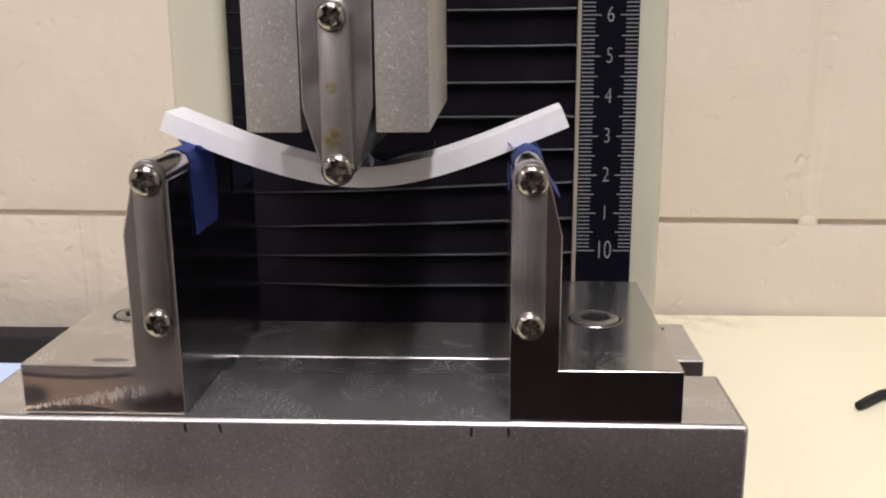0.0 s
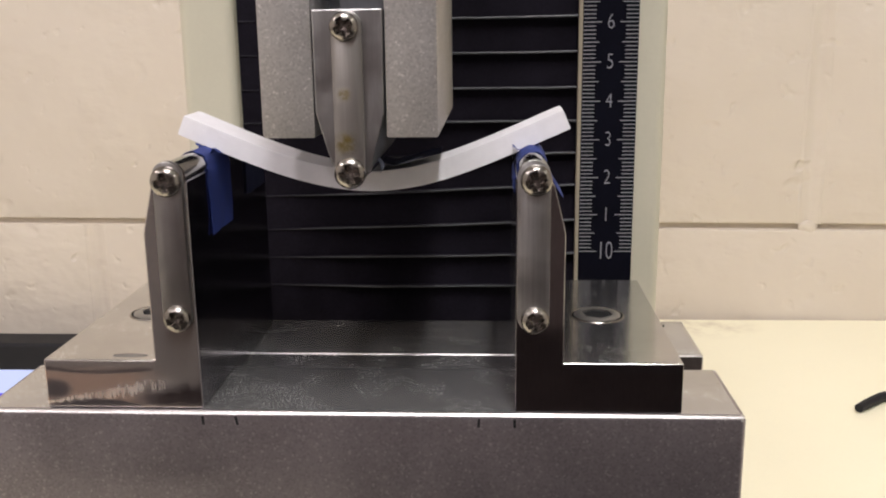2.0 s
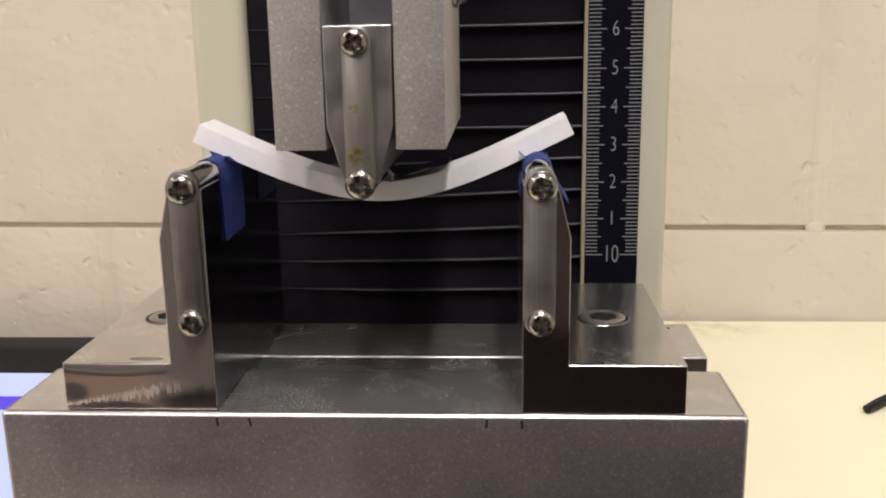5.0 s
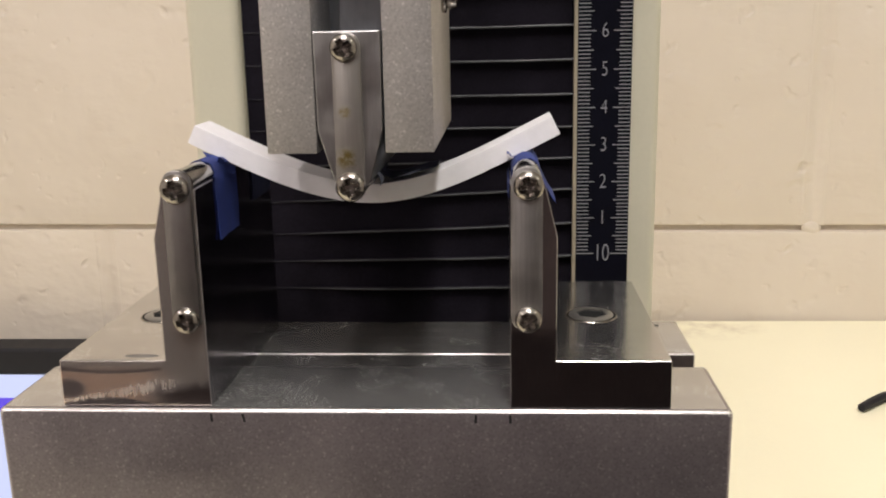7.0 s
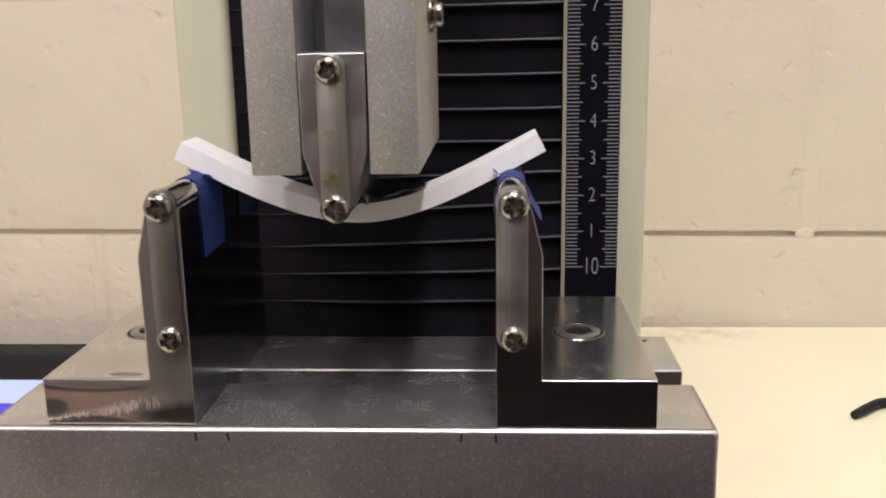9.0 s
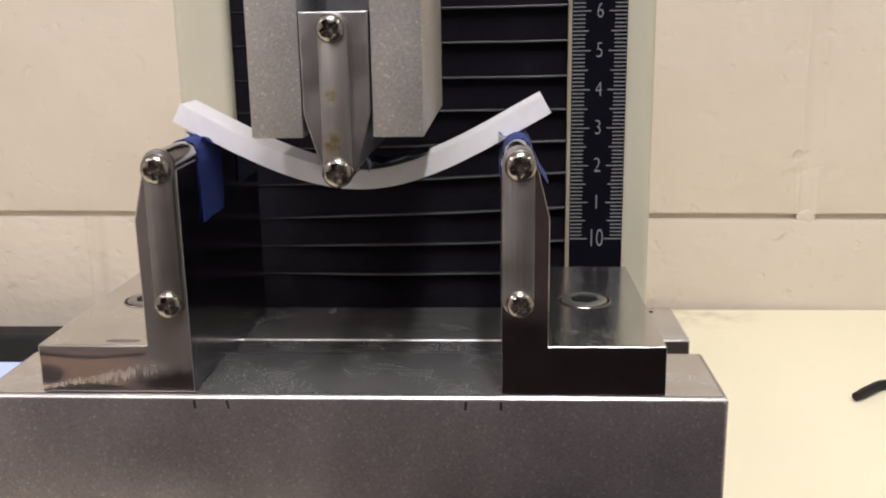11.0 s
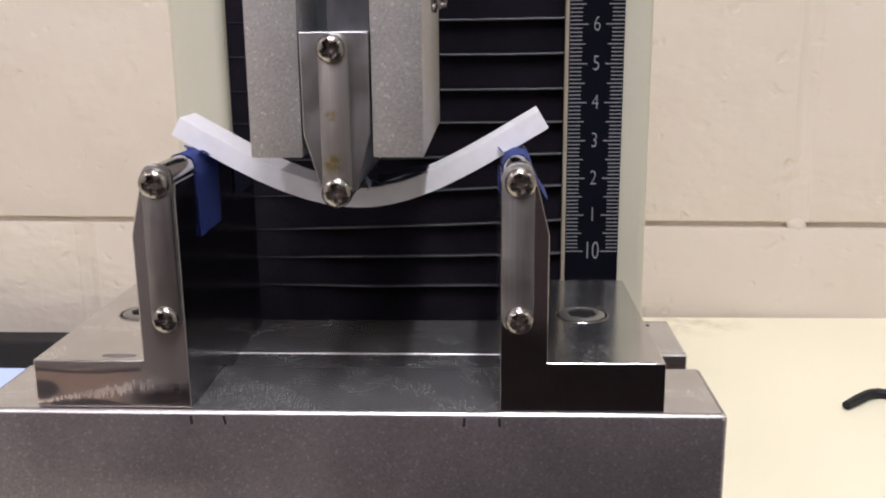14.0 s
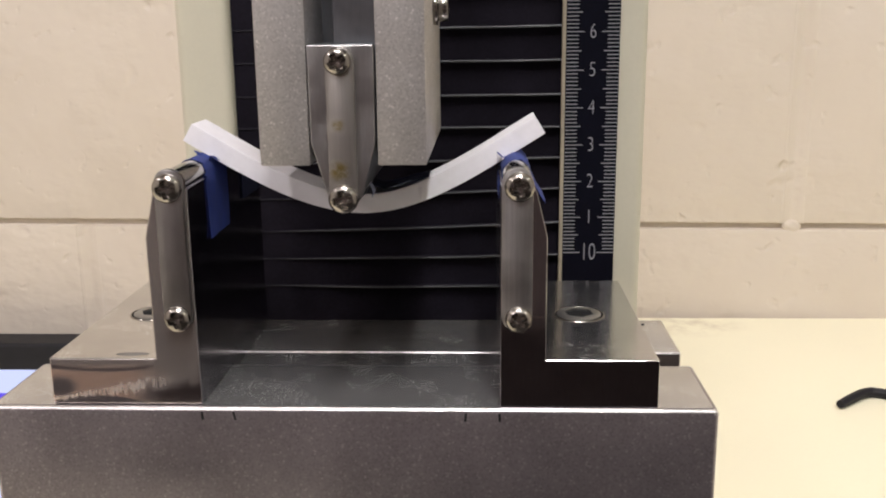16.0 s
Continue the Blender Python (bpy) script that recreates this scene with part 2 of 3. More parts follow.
    scuff_and_sheen = mix(n, l, wedge, scuff_and_sheen, (0.9, 0.82, 0.75))
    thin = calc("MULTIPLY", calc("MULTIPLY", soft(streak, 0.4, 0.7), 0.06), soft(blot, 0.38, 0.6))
    l.new(mix(n, l, mirror, scuff_and_sheen, (0.62, 0.57, 0.57)), b.inputs["Base Color"])
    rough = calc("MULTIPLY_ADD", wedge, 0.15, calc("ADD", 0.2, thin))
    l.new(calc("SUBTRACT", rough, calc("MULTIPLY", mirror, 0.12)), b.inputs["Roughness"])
    metal = calc("SUBTRACT", calc("SUBTRACT", 0.885, calc("MULTIPLY", tan_sheen, 0.09)), calc("MULTIPLY", wedge, 0.14))
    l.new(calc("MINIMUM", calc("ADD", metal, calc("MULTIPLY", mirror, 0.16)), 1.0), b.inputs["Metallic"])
    # hand polishing has crowned the foot: it falls away to its lower and, outside the upright, to its upper edge
    u = calc("DIVIDE", calc("SUBTRACT", sep.outputs["Z"], 0.0053), 0.0044)
    low = calc("MINIMUM", u, 0.0)
    outside = calc("LESS_THAN", sep.outputs["X"], -0.0352)
    high = calc("MULTIPLY", calc("MINIMUM", calc("MAXIMUM", u, 0.0), 1.0), outside)
    crown = calc("ADD", calc("POWER", calc("ABSOLUTE", low), 4.0), calc("POWER", high, 4.0))
    relief = n.new("ShaderNodeBump")
    relief.inputs["Strength"].default_value, relief.inputs["Distance"].default_value = 1.0, 0.00013
    l.new(calc("SUBTRACT", 1.0, crown), relief.inputs["Height"])
    fine = n.new("ShaderNodeBump")
    fine.inputs["Strength"].default_value, fine.inputs["Distance"].default_value = 0.4, 0.00003
    l.new(streak, fine.inputs["Height"])
    l.new(relief.outputs["Normal"], fine.inputs["Normal"])
    l.new(fine.outputs["Normal"], b.inputs["Normal"])
    return m


M_WORN_REFLECTIONS = worn_mirror()
M_STAINED = stained_strip()
M_JAW = blasted("blasted_aluminium", (0.56, 0.535, 0.525), 0.52, 2700.0, 0.00012, 0.85, 0.3)
M_BLOCK = blasted("anodised_block", (0.38, 0.343, 0.357), 0.27, 2400.0, 0.00009, 0.88, 0.1)
M_TOP = machined_top("machined_top", 0.87, 1.08, 0.16, 0.5)
M_PLATE = machined_top("satin_plate", 0.81, 1.0, 0.15, 0.6)
M_FOOT = machined_top("scuffed_foot_steel", 0.97, 1.08, 0.13, 0.6)
M_STEEL = steel("ground_steel", (0.6, 0.59, 0.57), 0.13, (1, 1, 1), 500.0, 0.00001, 0.12)
M_STEEL_V = steel("upright_steel", (0.52, 0.51, 0.51), 0.3, (14, 14, 1), 220, 0.00002)
M_STRIP = steel("retaining_strip_steel", (0.58, 0.565, 0.555), 0.33, (16, 16, 0.35), 90, 0.00004, 0.12, 0.68)
M_STRIP_SMOOTH = steel("smooth_strip_steel", (0.46, 0.44, 0.425), 0.3, (10, 10, 0.5), 90, 0.00002, 0.1, 0.88)
M_MIRROR = steel("polished_steel", (0.47, 0.44, 0.45), 0.04, (9, 9, 1), 260, 0.000006, 0.07)
M_INNER = steel("dull_dark_steel", (0.42, 0.4, 0.43), 0.14, (1, 9, 9), 260, 0.00001, 0.08)
M_CHROME = steel("screw_steel", (0.37, 0.342, 0.31), 0.17, (1, 1, 1), 1500, 0.00001, 0.1)
# darker than the screw heads: the recess's shade put into its colour
M_RECESS_SHADE = plain("recess_shade", (0.33, 0.29, 0.26), 0.22, 0.85, 900, 0.4, 0.00004, 400, 0.4)
M_HEADTOP = plain("screw_face", (0.34, 0.33, 0.31), 0.3, 0.85, 900, 0.1, 0.00001, 200)
# paler metal for upper front edges, their highlight put into the colour
M_EDGE_HIGHLIGHT = blasted("pale_edge_highlight", (0.84, 0.81, 0.8), 0.28, 2400.0, 0.00005, 1.0, 0.1)
# flat black that stands in for the shade inside holes
M_SLOT = plain("recess_shade_black", (0.02, 0.02, 0.02), 0.9, spec=0.0)
# the shank's own tone; on the nose's sides it stands in for shade
M_DARKSTEEL = steel("dark_shank_and_nose_shade", (0.3, 0.31, 0.33), 0.3, (10, 10, 1), 200)
M_COLUMN = plain("cream_enamel", (0.615, 0.585, 0.46), 0.35, 0, 900, 0.03, 0.00001, 12)
M_BELLOWS = plain("black_bellows", (0.0118, 0.01, 0.0148), 0.55, 0, 1200, 0.3, 0.00003, 60, 0.05)
# paler than the bellows: the ridges' highlight put into the colour
M_RIDGE_HIGHLIGHT = plain("bellows_ridge_highlight", (0.03, 0.03, 0.034), 0.45, 0, 1200, 0.5, 0.00003, 90, 0.4)
M_RULER = plain("black_anodised_rule", (0.0045, 0.0045, 0.009), 0.55, 0, 1500, 0.2, 0.00001, 80, 0.06)
M_MARKING = plain("rule_markings", (0.29, 0.29, 0.31), 0.5, 0, 2500, 0.2, 0)
M_BRASS = plain("rule_edge_brass", (0.46, 0.4, 0.3), 0.4, 0.35, 900, 0.15, 0.00001)
# tape blue darkened to stand in for shade
M_TAPE_SHADED = plain("shaded_tape", (0.012, 0.015, 0.04), 0.6, 0, 2500, 0.3, 0.00006, 220, 0.2)
M_TAPE_FADED = plain("faded_tape", (0.2, 0.23, 0.33), 0.5, 0, 2500, 0.25, 0.00006, 300, 0.4)
M_DULL = plain("dull_oval", (0.3, 0.29, 0.28), 0.45, 0.9, 900, 0.15, 0.00001, 200)
M_TAPE = plain("blue_masking_tape", (0.026, 0.046, 0.21), 0.62, 0, 2500, 0.22, 0.00006, 220, 0.3, (1, 4, 1))
M_WALL = wall_paint()
M_JOINT = plain("painted_mortar", (0.6, 0.53, 0.45), 0.75, 0, 260, 0.06, 0.001, 30, 0.2)
M_TABLE = plain("cream_laminate", (0.95, 0.9, 0.685), 0.4, 0, 700, 0.02, 0.00002, 6, 0.4)
M_WORKTOP = worktop()
M_ROOM = plain("room_paint", (0.7, 0.66, 0.6), 0.8, 0, 60, 0.04, 0.0004, 2)
# for the unseen south wall, darkened so that polished steel reflects dark
M_SOUTH = plain("dark_wall_for_reflections", (0.15, 0.118, 0.112), 0.8, 0, 60, 0.1, 0.0004, 2)
M_FLOOR = plain("dark_floor", (0.02, 0.014, 0.013), 0.5, 0, 90, 0.2, 0.0002, 4)
M_CEIL = plain("ceiling_tile", (0.75, 0.73, 0.7), 0.9, 0, 120, 0.04, 0.0006, 3)
M_BLACK = plain("black_plastic", (0.015, 0.015, 0.019), 0.5, 0, 1500, 0.2, 0.00003, 80, 0.25)
M_INK = plain("marker_ink", (0.01, 0.01, 0.012), 0.6, 0, 3000, 0.3, 0)
M_LEGS = plain("grey_leg_paint", (0.2, 0.2, 0.2), 0.5, 0.3)


def glow(name, colour, strength):
    m, n, l, b = mat(name)
    b.inputs["Base Color"].default_value = (0.02, 0.02, 0.02, 1)
    b.inputs["Roughness"].default_value = 0.15
    b.inputs["Emission Color"].default_value = (*colour, 1)
    b.inputs["Emission Strength"].default_value = strength
    return m


M_SCREEN = glow("lit_screen", (0.62, 0.68, 1.0), 1.0)
M_SCREEN_BLUE = glow("lit_blue_bar", (0.12, 0.06, 0.95), 0.8)
M_TUBE = glow("lamp_diffuser", WHITE_LIGHT, 3.0)


def specimen_material():
    """White printed plastic, faint layer lines."""
    m, n, l, b = mat("white_printed_plastic")
    v = coords(n, l, (1, 1, 1), "UV")
    fine = noise_tex(n, l, coords(n, l, (0.05, 1, 1), "UV"), 42, 2)
    coarse = noise_tex(n, l, v, 2.5, 3)
    l.new(ramp(n, l, coarse, [(0.3, (0.83, 0.81, 0.83)), (0.7, (0.9, 0.88, 0.9))]), b.inputs["Base Color"])
    b.inputs["Roughness"].default_value = 0.42
    b.inputs["Subsurface Weight"].default_value = 0.0
    b.inputs["Subsurface Radius"].default_value = (1.0, 0.9, 0.9)
    b.inputs["Subsurface Scale"].default_value = 0.0015
    sep = n.new("ShaderNodeSeparateXYZ")
    l.new(coords(n, l, (0.13, 1, 1), "UV"), sep.inputs[0])
    lined = ramp(n, l, sep.outputs["X"], [(0.0, grey(1.0)), (0.22, grey(1.0)), (0.3, grey(0.18))])
    height = mix(n, l, 1.0, fine, lined, "MULTIPLY")
    l.new(bump(n, l, height, 0.6, 0.00014), b.inputs["Normal"])
    return m


M_PLASTIC = specimen_material()

# ---------------------------------------------------------------- mesh helpers (millimetres in, metres out)


def finish(bm, name, material, parent=None, label="", smooth=False, scale=MM):
    bmesh.ops.recalc_face_normals(bm, faces=bm.faces)
    me = bpy.data.meshes.new(name)
    bm.transform(Matrix.Scale(scale, 4))
    if smooth:
        for f in bm.faces:
            f.smooth = True
    bm.to_mesh(me)
    bm.free()
    for m in material if isinstance(material, (list, tuple)) else (material,):
        me.materials.append(m)
    if smooth:
        me.set_sharp_from_angle(angle=radians(35))
    ob = new(name, me)
    if parent:
        ob.parent = parent
    if label:
        tagged(ob, label)
    return ob


def part(name, bm, material, parent, label="", smooth=False):
    return finish(bm, name, material, parent, label, smooth)


def empty(name, x=0, y=0, z=0):
    ob = new(name)
    ob.empty_display_size = 0.005
    ob.matrix_basis = pose(x * MM, y * MM, z * MM)
    return ob


def box(x0, x1, y0, y1, z0, z1, bev=0.0, seg=2, bm=None):
    own = bmesh.new()
    bmesh.ops.create_cube(own, size=1)
    own.transform(Matrix.Translation(((x0 + x1) / 2, (y0 + y1) / 2, (z0 + z1) / 2)) @ Matrix.Diagonal((x1 - x0, y1 - y0, z1 - z0, 1)))
    if bev:
        bmesh.ops.bevel(own, geom=own.edges[:], offset=bev, segments=seg, profile=0.5, affect="EDGES")
    return join(bm, own)


def join(bm, own):
    if bm is None:
        return own
    me = bpy.data.meshes.new("tmp")
    own.to_mesh(me)
    own.free()
    bm.from_mesh(me)
    bpy.data.meshes.remove(me)
    return bm


def prism(profile, y0, y1, bev=0.0, seg=2, bm=None):
    """A profile of (x, z) corners, drawn out from y0 to y1."""
    own = bmesh.new()
    a = [own.verts.new((x, y0, z)) for x, z in profile]
    b = [own.verts.new((x, y1, z)) for x, z in profile]
    own.faces.new(a)
    own.faces.new(b[::-1])
    k = len(profile)
    for i in range(k):
        own.faces.new((a[i], b[i], b[(i + 1) % k], a[(i + 1) % k]))
    bmesh.ops.recalc_face_normals(own, faces=own.faces)
    if bev:
        bmesh.ops.bevel(own, geom=own.edges[:], offset=bev, segments=seg, profile=0.5, affect="EDGES")
    return join(bm, own)


def rod(p0, p1, r, n=32, bev=0.0, bm=None, r2=None):
    own = bmesh.new()
    d = Vector(p1) - Vector(p0)
    bmesh.ops.create_cone(own, cap_ends=True, segments=n, radius1=r, radius2=r if r2 is None else r2, depth=d.length)
    if bev:
        rim = [e for e in own.edges if abs(abs(e.verts[0].co.z) - d.length / 2) < 1e-6 and abs(e.verts[0].co.z - e.verts[1].co.z) < 1e-6]
        bmesh.ops.bevel(own, geom=rim, offset=bev, segments=2, profile=0.5, affect="EDGES")
    own.transform(Matrix.Translation((Vector(p0) + Vector(p1)) / 2) @ d.to_track_quat("Z", "Y").to_matrix().to_4x4())
    return join(bm, own)


def lathe(profile, n=40, bm=None):
    """(radius, height) pairs turned round z."""
    own = bmesh.new()
    rings = []
    for r, h in profile:
        if r < 1e-6:
            rings.append([own.verts.new((0, 0, h))])
        else:
            rings.append([own.verts.new((r * math.cos(2 * math.pi * i / n), r * math.sin(2 * math.pi * i / n), h)) for i in range(n)])
    for a, b in zip(rings, rings[1:]):
        for i in range(n):
            j = (i + 1) % n
            if len(a) == 1:
                own.faces.new((a[0], b[i], b[j]))
            elif len(b) == 1:
                own.faces.new((a[i], b[0], a[j]))
            else:
                own.faces.new((a[i], b[i], b[j], a[j]))
    return join(bm, own)


def capsule(x0, x1, z0, z1, n=10):
    """A strip with rounded top and bottom, as (x, z) corners."""
    r, cx = (x1 - x0) / 2, (x0 + x1) / 2
    top = [(cx + r * math.cos(math.pi * i / n), z1 - r + r * math.sin(math.pi * i / n)) for i in range(n + 1)]
    bot = [(cx - r * math.cos(math.pi * i / n), z0 + r - r * math.sin(math.pi * i / n)) for i in range(n + 1)]
    return top + bot


def pan_screw(parent, x, y, z, r, turn, height=1.55):
    """Pan-head cross-recess screw whose head looks along -y; the recess is sunk into the dome."""
    bm = bmesh.new()
    nr, na = 26, 80
    ca, sa = math.cos(radians(turn)), math.sin(radians(turn))

    def h(px, py):
        d = math.hypot(px, py) / r
        dome = height * math.sqrt(max(0.0, 1 - 0.93 * d ** 3.2))
        u, v = px * ca + py * sa, -px * sa + py * ca
        arm, half = 0.53 * r, 0.13 * r
        a = max(0.0, 1 - max(0.0, abs(v) - half) / (0.1 * r)) * max(0.0, 1 - max(0.0, abs(u) - arm) / (0.12 * r))
        b = max(0.0, 1 - max(0.0, abs(u) - half) / (0.1 * r)) * max(0.0, 1 - max(0.0, abs(v) - arm) / (0.12 * r))
        return dome - max(a, b) * (0.86 * height) * (1.0 - 0.35 * d)
    rings = []
    for i in range(nr + 1):
        q = r * (i / nr)
        rings.append([bm.verts.new((x + q * math.cos(2 * math.pi * k / na), y - h(q * math.cos(2 * math.pi * k / na), q * math.sin(2 * math.pi * k / na)), z + q * math.sin(2 * math.pi * k / na))) for k in range(na)] if i else [bm.verts.new((x, y - h(0, 0), z))])
    rings.append([bm.verts.new((v.co.x, y + 0.4, v.co.z)) for v in rings[-1]])
    for a, b in zip(rings, rings[1:]):
        for k in range(na):
            j = (k + 1) % na
            f = bm.faces.new((a[0], b[k], b[j]) if len(a) == 1 else (a[k], b[k], b[j], a[j]))
            c = f.calc_center_median()
            u, w = abs((c.x - x) * ca + (c.z - z) * sa), abs(-(c.x - x) * sa + (c.z - z) * ca)
            if min(u, w) < 0.17 * r and max(u, w) < 0.55 * r:
                f.material_index = 1
    return part("screw", bm, (M_CHROME, M_RECESS_SHADE), parent, "pan-head cross-recess screw", True)


def crumpled(profile, y0, y1, thick, seed, ny=8, wob=0.12, ragged=0.5):
    """Tape: a line of (x, z) corners swept in depth, with a little crumple and ragged ends, given thickness."""
    bm = bmesh.new()
    rnd = random.Random(seed)
    rows = []
    e0 = [rnd.uniform(-ragged, ragged) for _ in profile]
    e1 = [rnd.uniform(-ragged, ragged) for _ in profile]
    for j in range(ny + 1):
        rows.append([bm.verts.new((x + rnd.uniform(-wob, wob), (y0 + e0[i]) + (y1 + e1[i] - y0 - e0[i]) * j / ny, z + rnd.uniform(-wob, wob))) for i, (x, z) in enumerate(profile)])
    for a, b in zip(rows, rows[1:]):
        for i in range(len(profile) - 1):
            bm.faces.new((a[i], a[i + 1], b[i + 1], b[i]))
    bmesh.ops.recalc_face_normals(bm, faces=bm.faces)
    bmesh.ops.solidify(bm, geom=bm.faces[:], thickness=thick)
    return bm

# ---------------------------------------------------------------- room


def build_room():
    x0, x1, y0 = -2600, 2300, -3600
    b = box(x0, x1, y0, 900, FLOOR_Z - 60, FLOOR_Z)
    tagged(finish(b, "floor", M_FLOOR), "dark smooth laboratory floor", "floor", kind="structure")
    b = box(x0, x1, y0, 900, CEIL_Z, CEIL_Z + 60)
    tagged(finish(b, "ceiling", M_CEIL), "pale plain ceiling with long lamp panels", "ceiling", kind="structure")
    for name, s in (("wall_west", (x0 - 80, x0, y0, 900)), ("wall_east", (x1, x1 + 80, y0, 900)), ("wall_south", (x0 - 80, x1 + 80, y0 - 80, y0))):
        tagged(finish(box(*s, FLOOR_Z, CEIL_Z), name, M_SOUTH if name == "wall_south" else M_ROOM), "plain painted room wall", "wall", kind="structure")


WALL_YAW = -2.33


def build_block_wall():
    """Concrete block wall: painted blocks set round shallow joints; the joint between two courses lies at z = -95."""
    wall = tagged(new("wall_north"), "cream-painted concrete block wall with shallow joints", "wall", kind="structure")
    wall.matrix_basis = pose(0, 0.613, 0, 0, 0, WALL_YAW)
    part("mortar", box(-2700, 2500, 4.6, 120, FLOOR_Z, CEIL_Z), M_JOINT, wall)
    b = box(-194.6, 194.6, 0, 30, -97.5, 97.5, 1.5, 4)
    first = part("block", b, M_WALL, wall, "", True)
    first.matrix_basis = pose(0, 0, -5)
    made = False
    for row in range(-6, 9):
        z = -95.0 + 100 + 200 * row
        shift = 80.0 if row % 2 == 0 else -120.0
        for k in range(-6, 6):
            ob = first if not made else new("block", first.data)
            made = True
            ob.parent = wall
            ob.matrix_basis = pose((shift + 400 * k) * MM, random.uniform(-0.08, 0.08) * MM, z * MM, 0, 0, random.uniform(-0.01, 0.01))
    filler = None
    for row in range(-6, 9):
        for k in range(-6, 6):
            if filler is None:
                # a shallow soft valley that laps a little over both blocks
                dip = [(-10.5, 0.3), (-9.3, -0.12), (-7.5, 0.0), (-5.2, 0.6), (-3.2, 1.4), (-1.2, 1.8), (1, 1.5), (3, 0.8), (5, 0.15), (7, -0.2), (8.8, -0.3), (10.5, 0.3), (5, 20), (-5, 20)]
                bm = prism([(px, py) for px, py in dip], -97.3, 97.3)
                bm.transform(Matrix(((1, 0, 0, 0), (0, 0, 1, 0), (0, 1, 0, 0), (0, 0, 0, 1))))
                ob = part("head_joint", bm, M_WALL, wall, "", True)
                filler = ob.data
            else:
                ob = new("head_joint", filler)
            ob.parent = wall
            ob.matrix_basis = pose(((80.0 if row % 2 == 0 else -120.0) + 200 + 400 * k) * MM, 0, (5 + 200 * row) * MM)
    lump = bmesh.new()
    bmesh.ops.create_icosphere(lump, subdivisions=3, radius=1)
    for v in lump.verts:
        v.co *= 1 + 0.25 * noise.noise(v.co * 1.7)
    lump.transform(Matrix.Translation((281, 1.5, -95)) @ Matrix.Diagonal((8, 2.2, 5.5, 1)))
    part("mortar_lump", lump, M_WALL, wall, "painted-over lump of mortar", True)


def build_table():
    table = tagged(empty("work_bench", 0, 0, FLOOR_Z), "cream laminate laboratory bench against the block wall", "bench")
    o = -FLOOR_Z
    part("worktop", box(-66, 1500, 12, 598, TABLE_Z - 30 + o, TABLE_Z + o, 2, 2), M_WORKTOP, table)
    part("side_panel", box(-62, -44, 20, 560, 0, TABLE_Z - 30 + o, 1), M_TABLE, table)
    part("side_panel", box(1460, 1478, 20, 560, 0, TABLE_Z - 30 + o, 1), M_TABLE, table)
    desk = tagged(empty("desk", -900, 0, FLOOR_Z), "low cream desk that carries the monitor, unseen front added to bounce light", "desk")
    # cream top drawn far forward, out of view, to bounce light onto the left
    part("desktop", box(-900, 800, -500, 585, DESK_Z - 25 + o, DESK_Z + o, 2, 2), M_TABLE, desk)
    for x in (-860, 760):
        for y in (-460, 540):
            part("leg", box(x - 20, x + 20, y - 20, y + 20, 0, DESK_Z - 25 + o, 2), M_LEGS, desk)


def build_ceiling_lamp(x, y):
    # the added fill lamps get the same housing, all out of view
    lamp = tagged(empty("ceiling_and_fill_lamp", x * 1000, y * 1000, CEIL_Z), "unseen white rectangular lamp panel, lit, from a set of ceiling and added fill lamps", "lamp", "ceiling lamps")
    b = box(-100, 100, -620, 620, -60, 0, 3)
    part("housing", b, M_CEIL, lamp)
    part("diffuser", box(-85, 85, -605, 605, -63, -60.2), M_TUBE, lamp, "lit white diffuser")


def build_monitor():
    """A monitor that stands on the low desk before the wall; only its top shows past the machine."""
    dev = tagged(empty("monitor", -420, 575, DESK_Z), "black-framed monitor with a lit pale blue screen", "monitor")
    o = -DESK_Z
    part("case", box(-190, 190, 0, 30, 20, -189.5 + o, 3, 3), M_BLACK, dev)
    part("display", box(-172, 172, -0.8, 4, 36, -212.5 + o), M_SCREEN, dev, "lit pale blue display")
    part("screen_bar", box(-172, 172, -0.9, 3, -246 + o, -233.5 + o), M_SCREEN_BLUE, dev, "deep blue bar on the display")
    part("foot", box(-90, 90, -60, 10, 0, 8, 2), M_BLACK, dev)
    part("neck", box(-25, 25, 4, 26, 7, 40, 2), M_BLACK, dev)


def build_hex_key():
    key = tagged(new("hex_key"), "black bent hex key lying on the cream table", "tool")
    bm = bmesh.new()
    pts = [Vector(p) for p in ((254.7, 405.4, 0), (262.2, 412.2, 0), (273.7, 422.2, 0), (278.2, 424.8, 0), (282.7, 425.8, 0), (287.7, 424.2, 0), (305.2, 412.2, 0), (330.2, 396.2, 0))]
    rings = []
    for i, p in enumerate(pts):
        d = (pts[min(i + 1, len(pts) - 1)] - pts[max(i - 1, 0)]).normalized()
        side = Vector((-d.y, d.x, 0))
        k = 0.86 if i in (0, len(pts) - 1) else 1.0
        rings.append([bm.verts.new(p + side * 3.3 * k * math.cos(a) + Vector((0, 0, TABLE_Z + 3.35 + 3.3 * k * math.sin(a)))) for a in [math.pi * (2 * j + 1) / 8 for j in range(8)]])
    for a, b in zip(rings, rings[1:]):
        for i in range(8):
            bm.faces.new((a[i], a[(i + 1) % 8], b[(i + 1) % 8], b[i]))
    bm.faces.new(rings[0])
    bm.faces.new(rings[-1])
    part("shaft", bm, M_BLACK, key, "", True)


# ---------------------------------------------------------------- testing machine


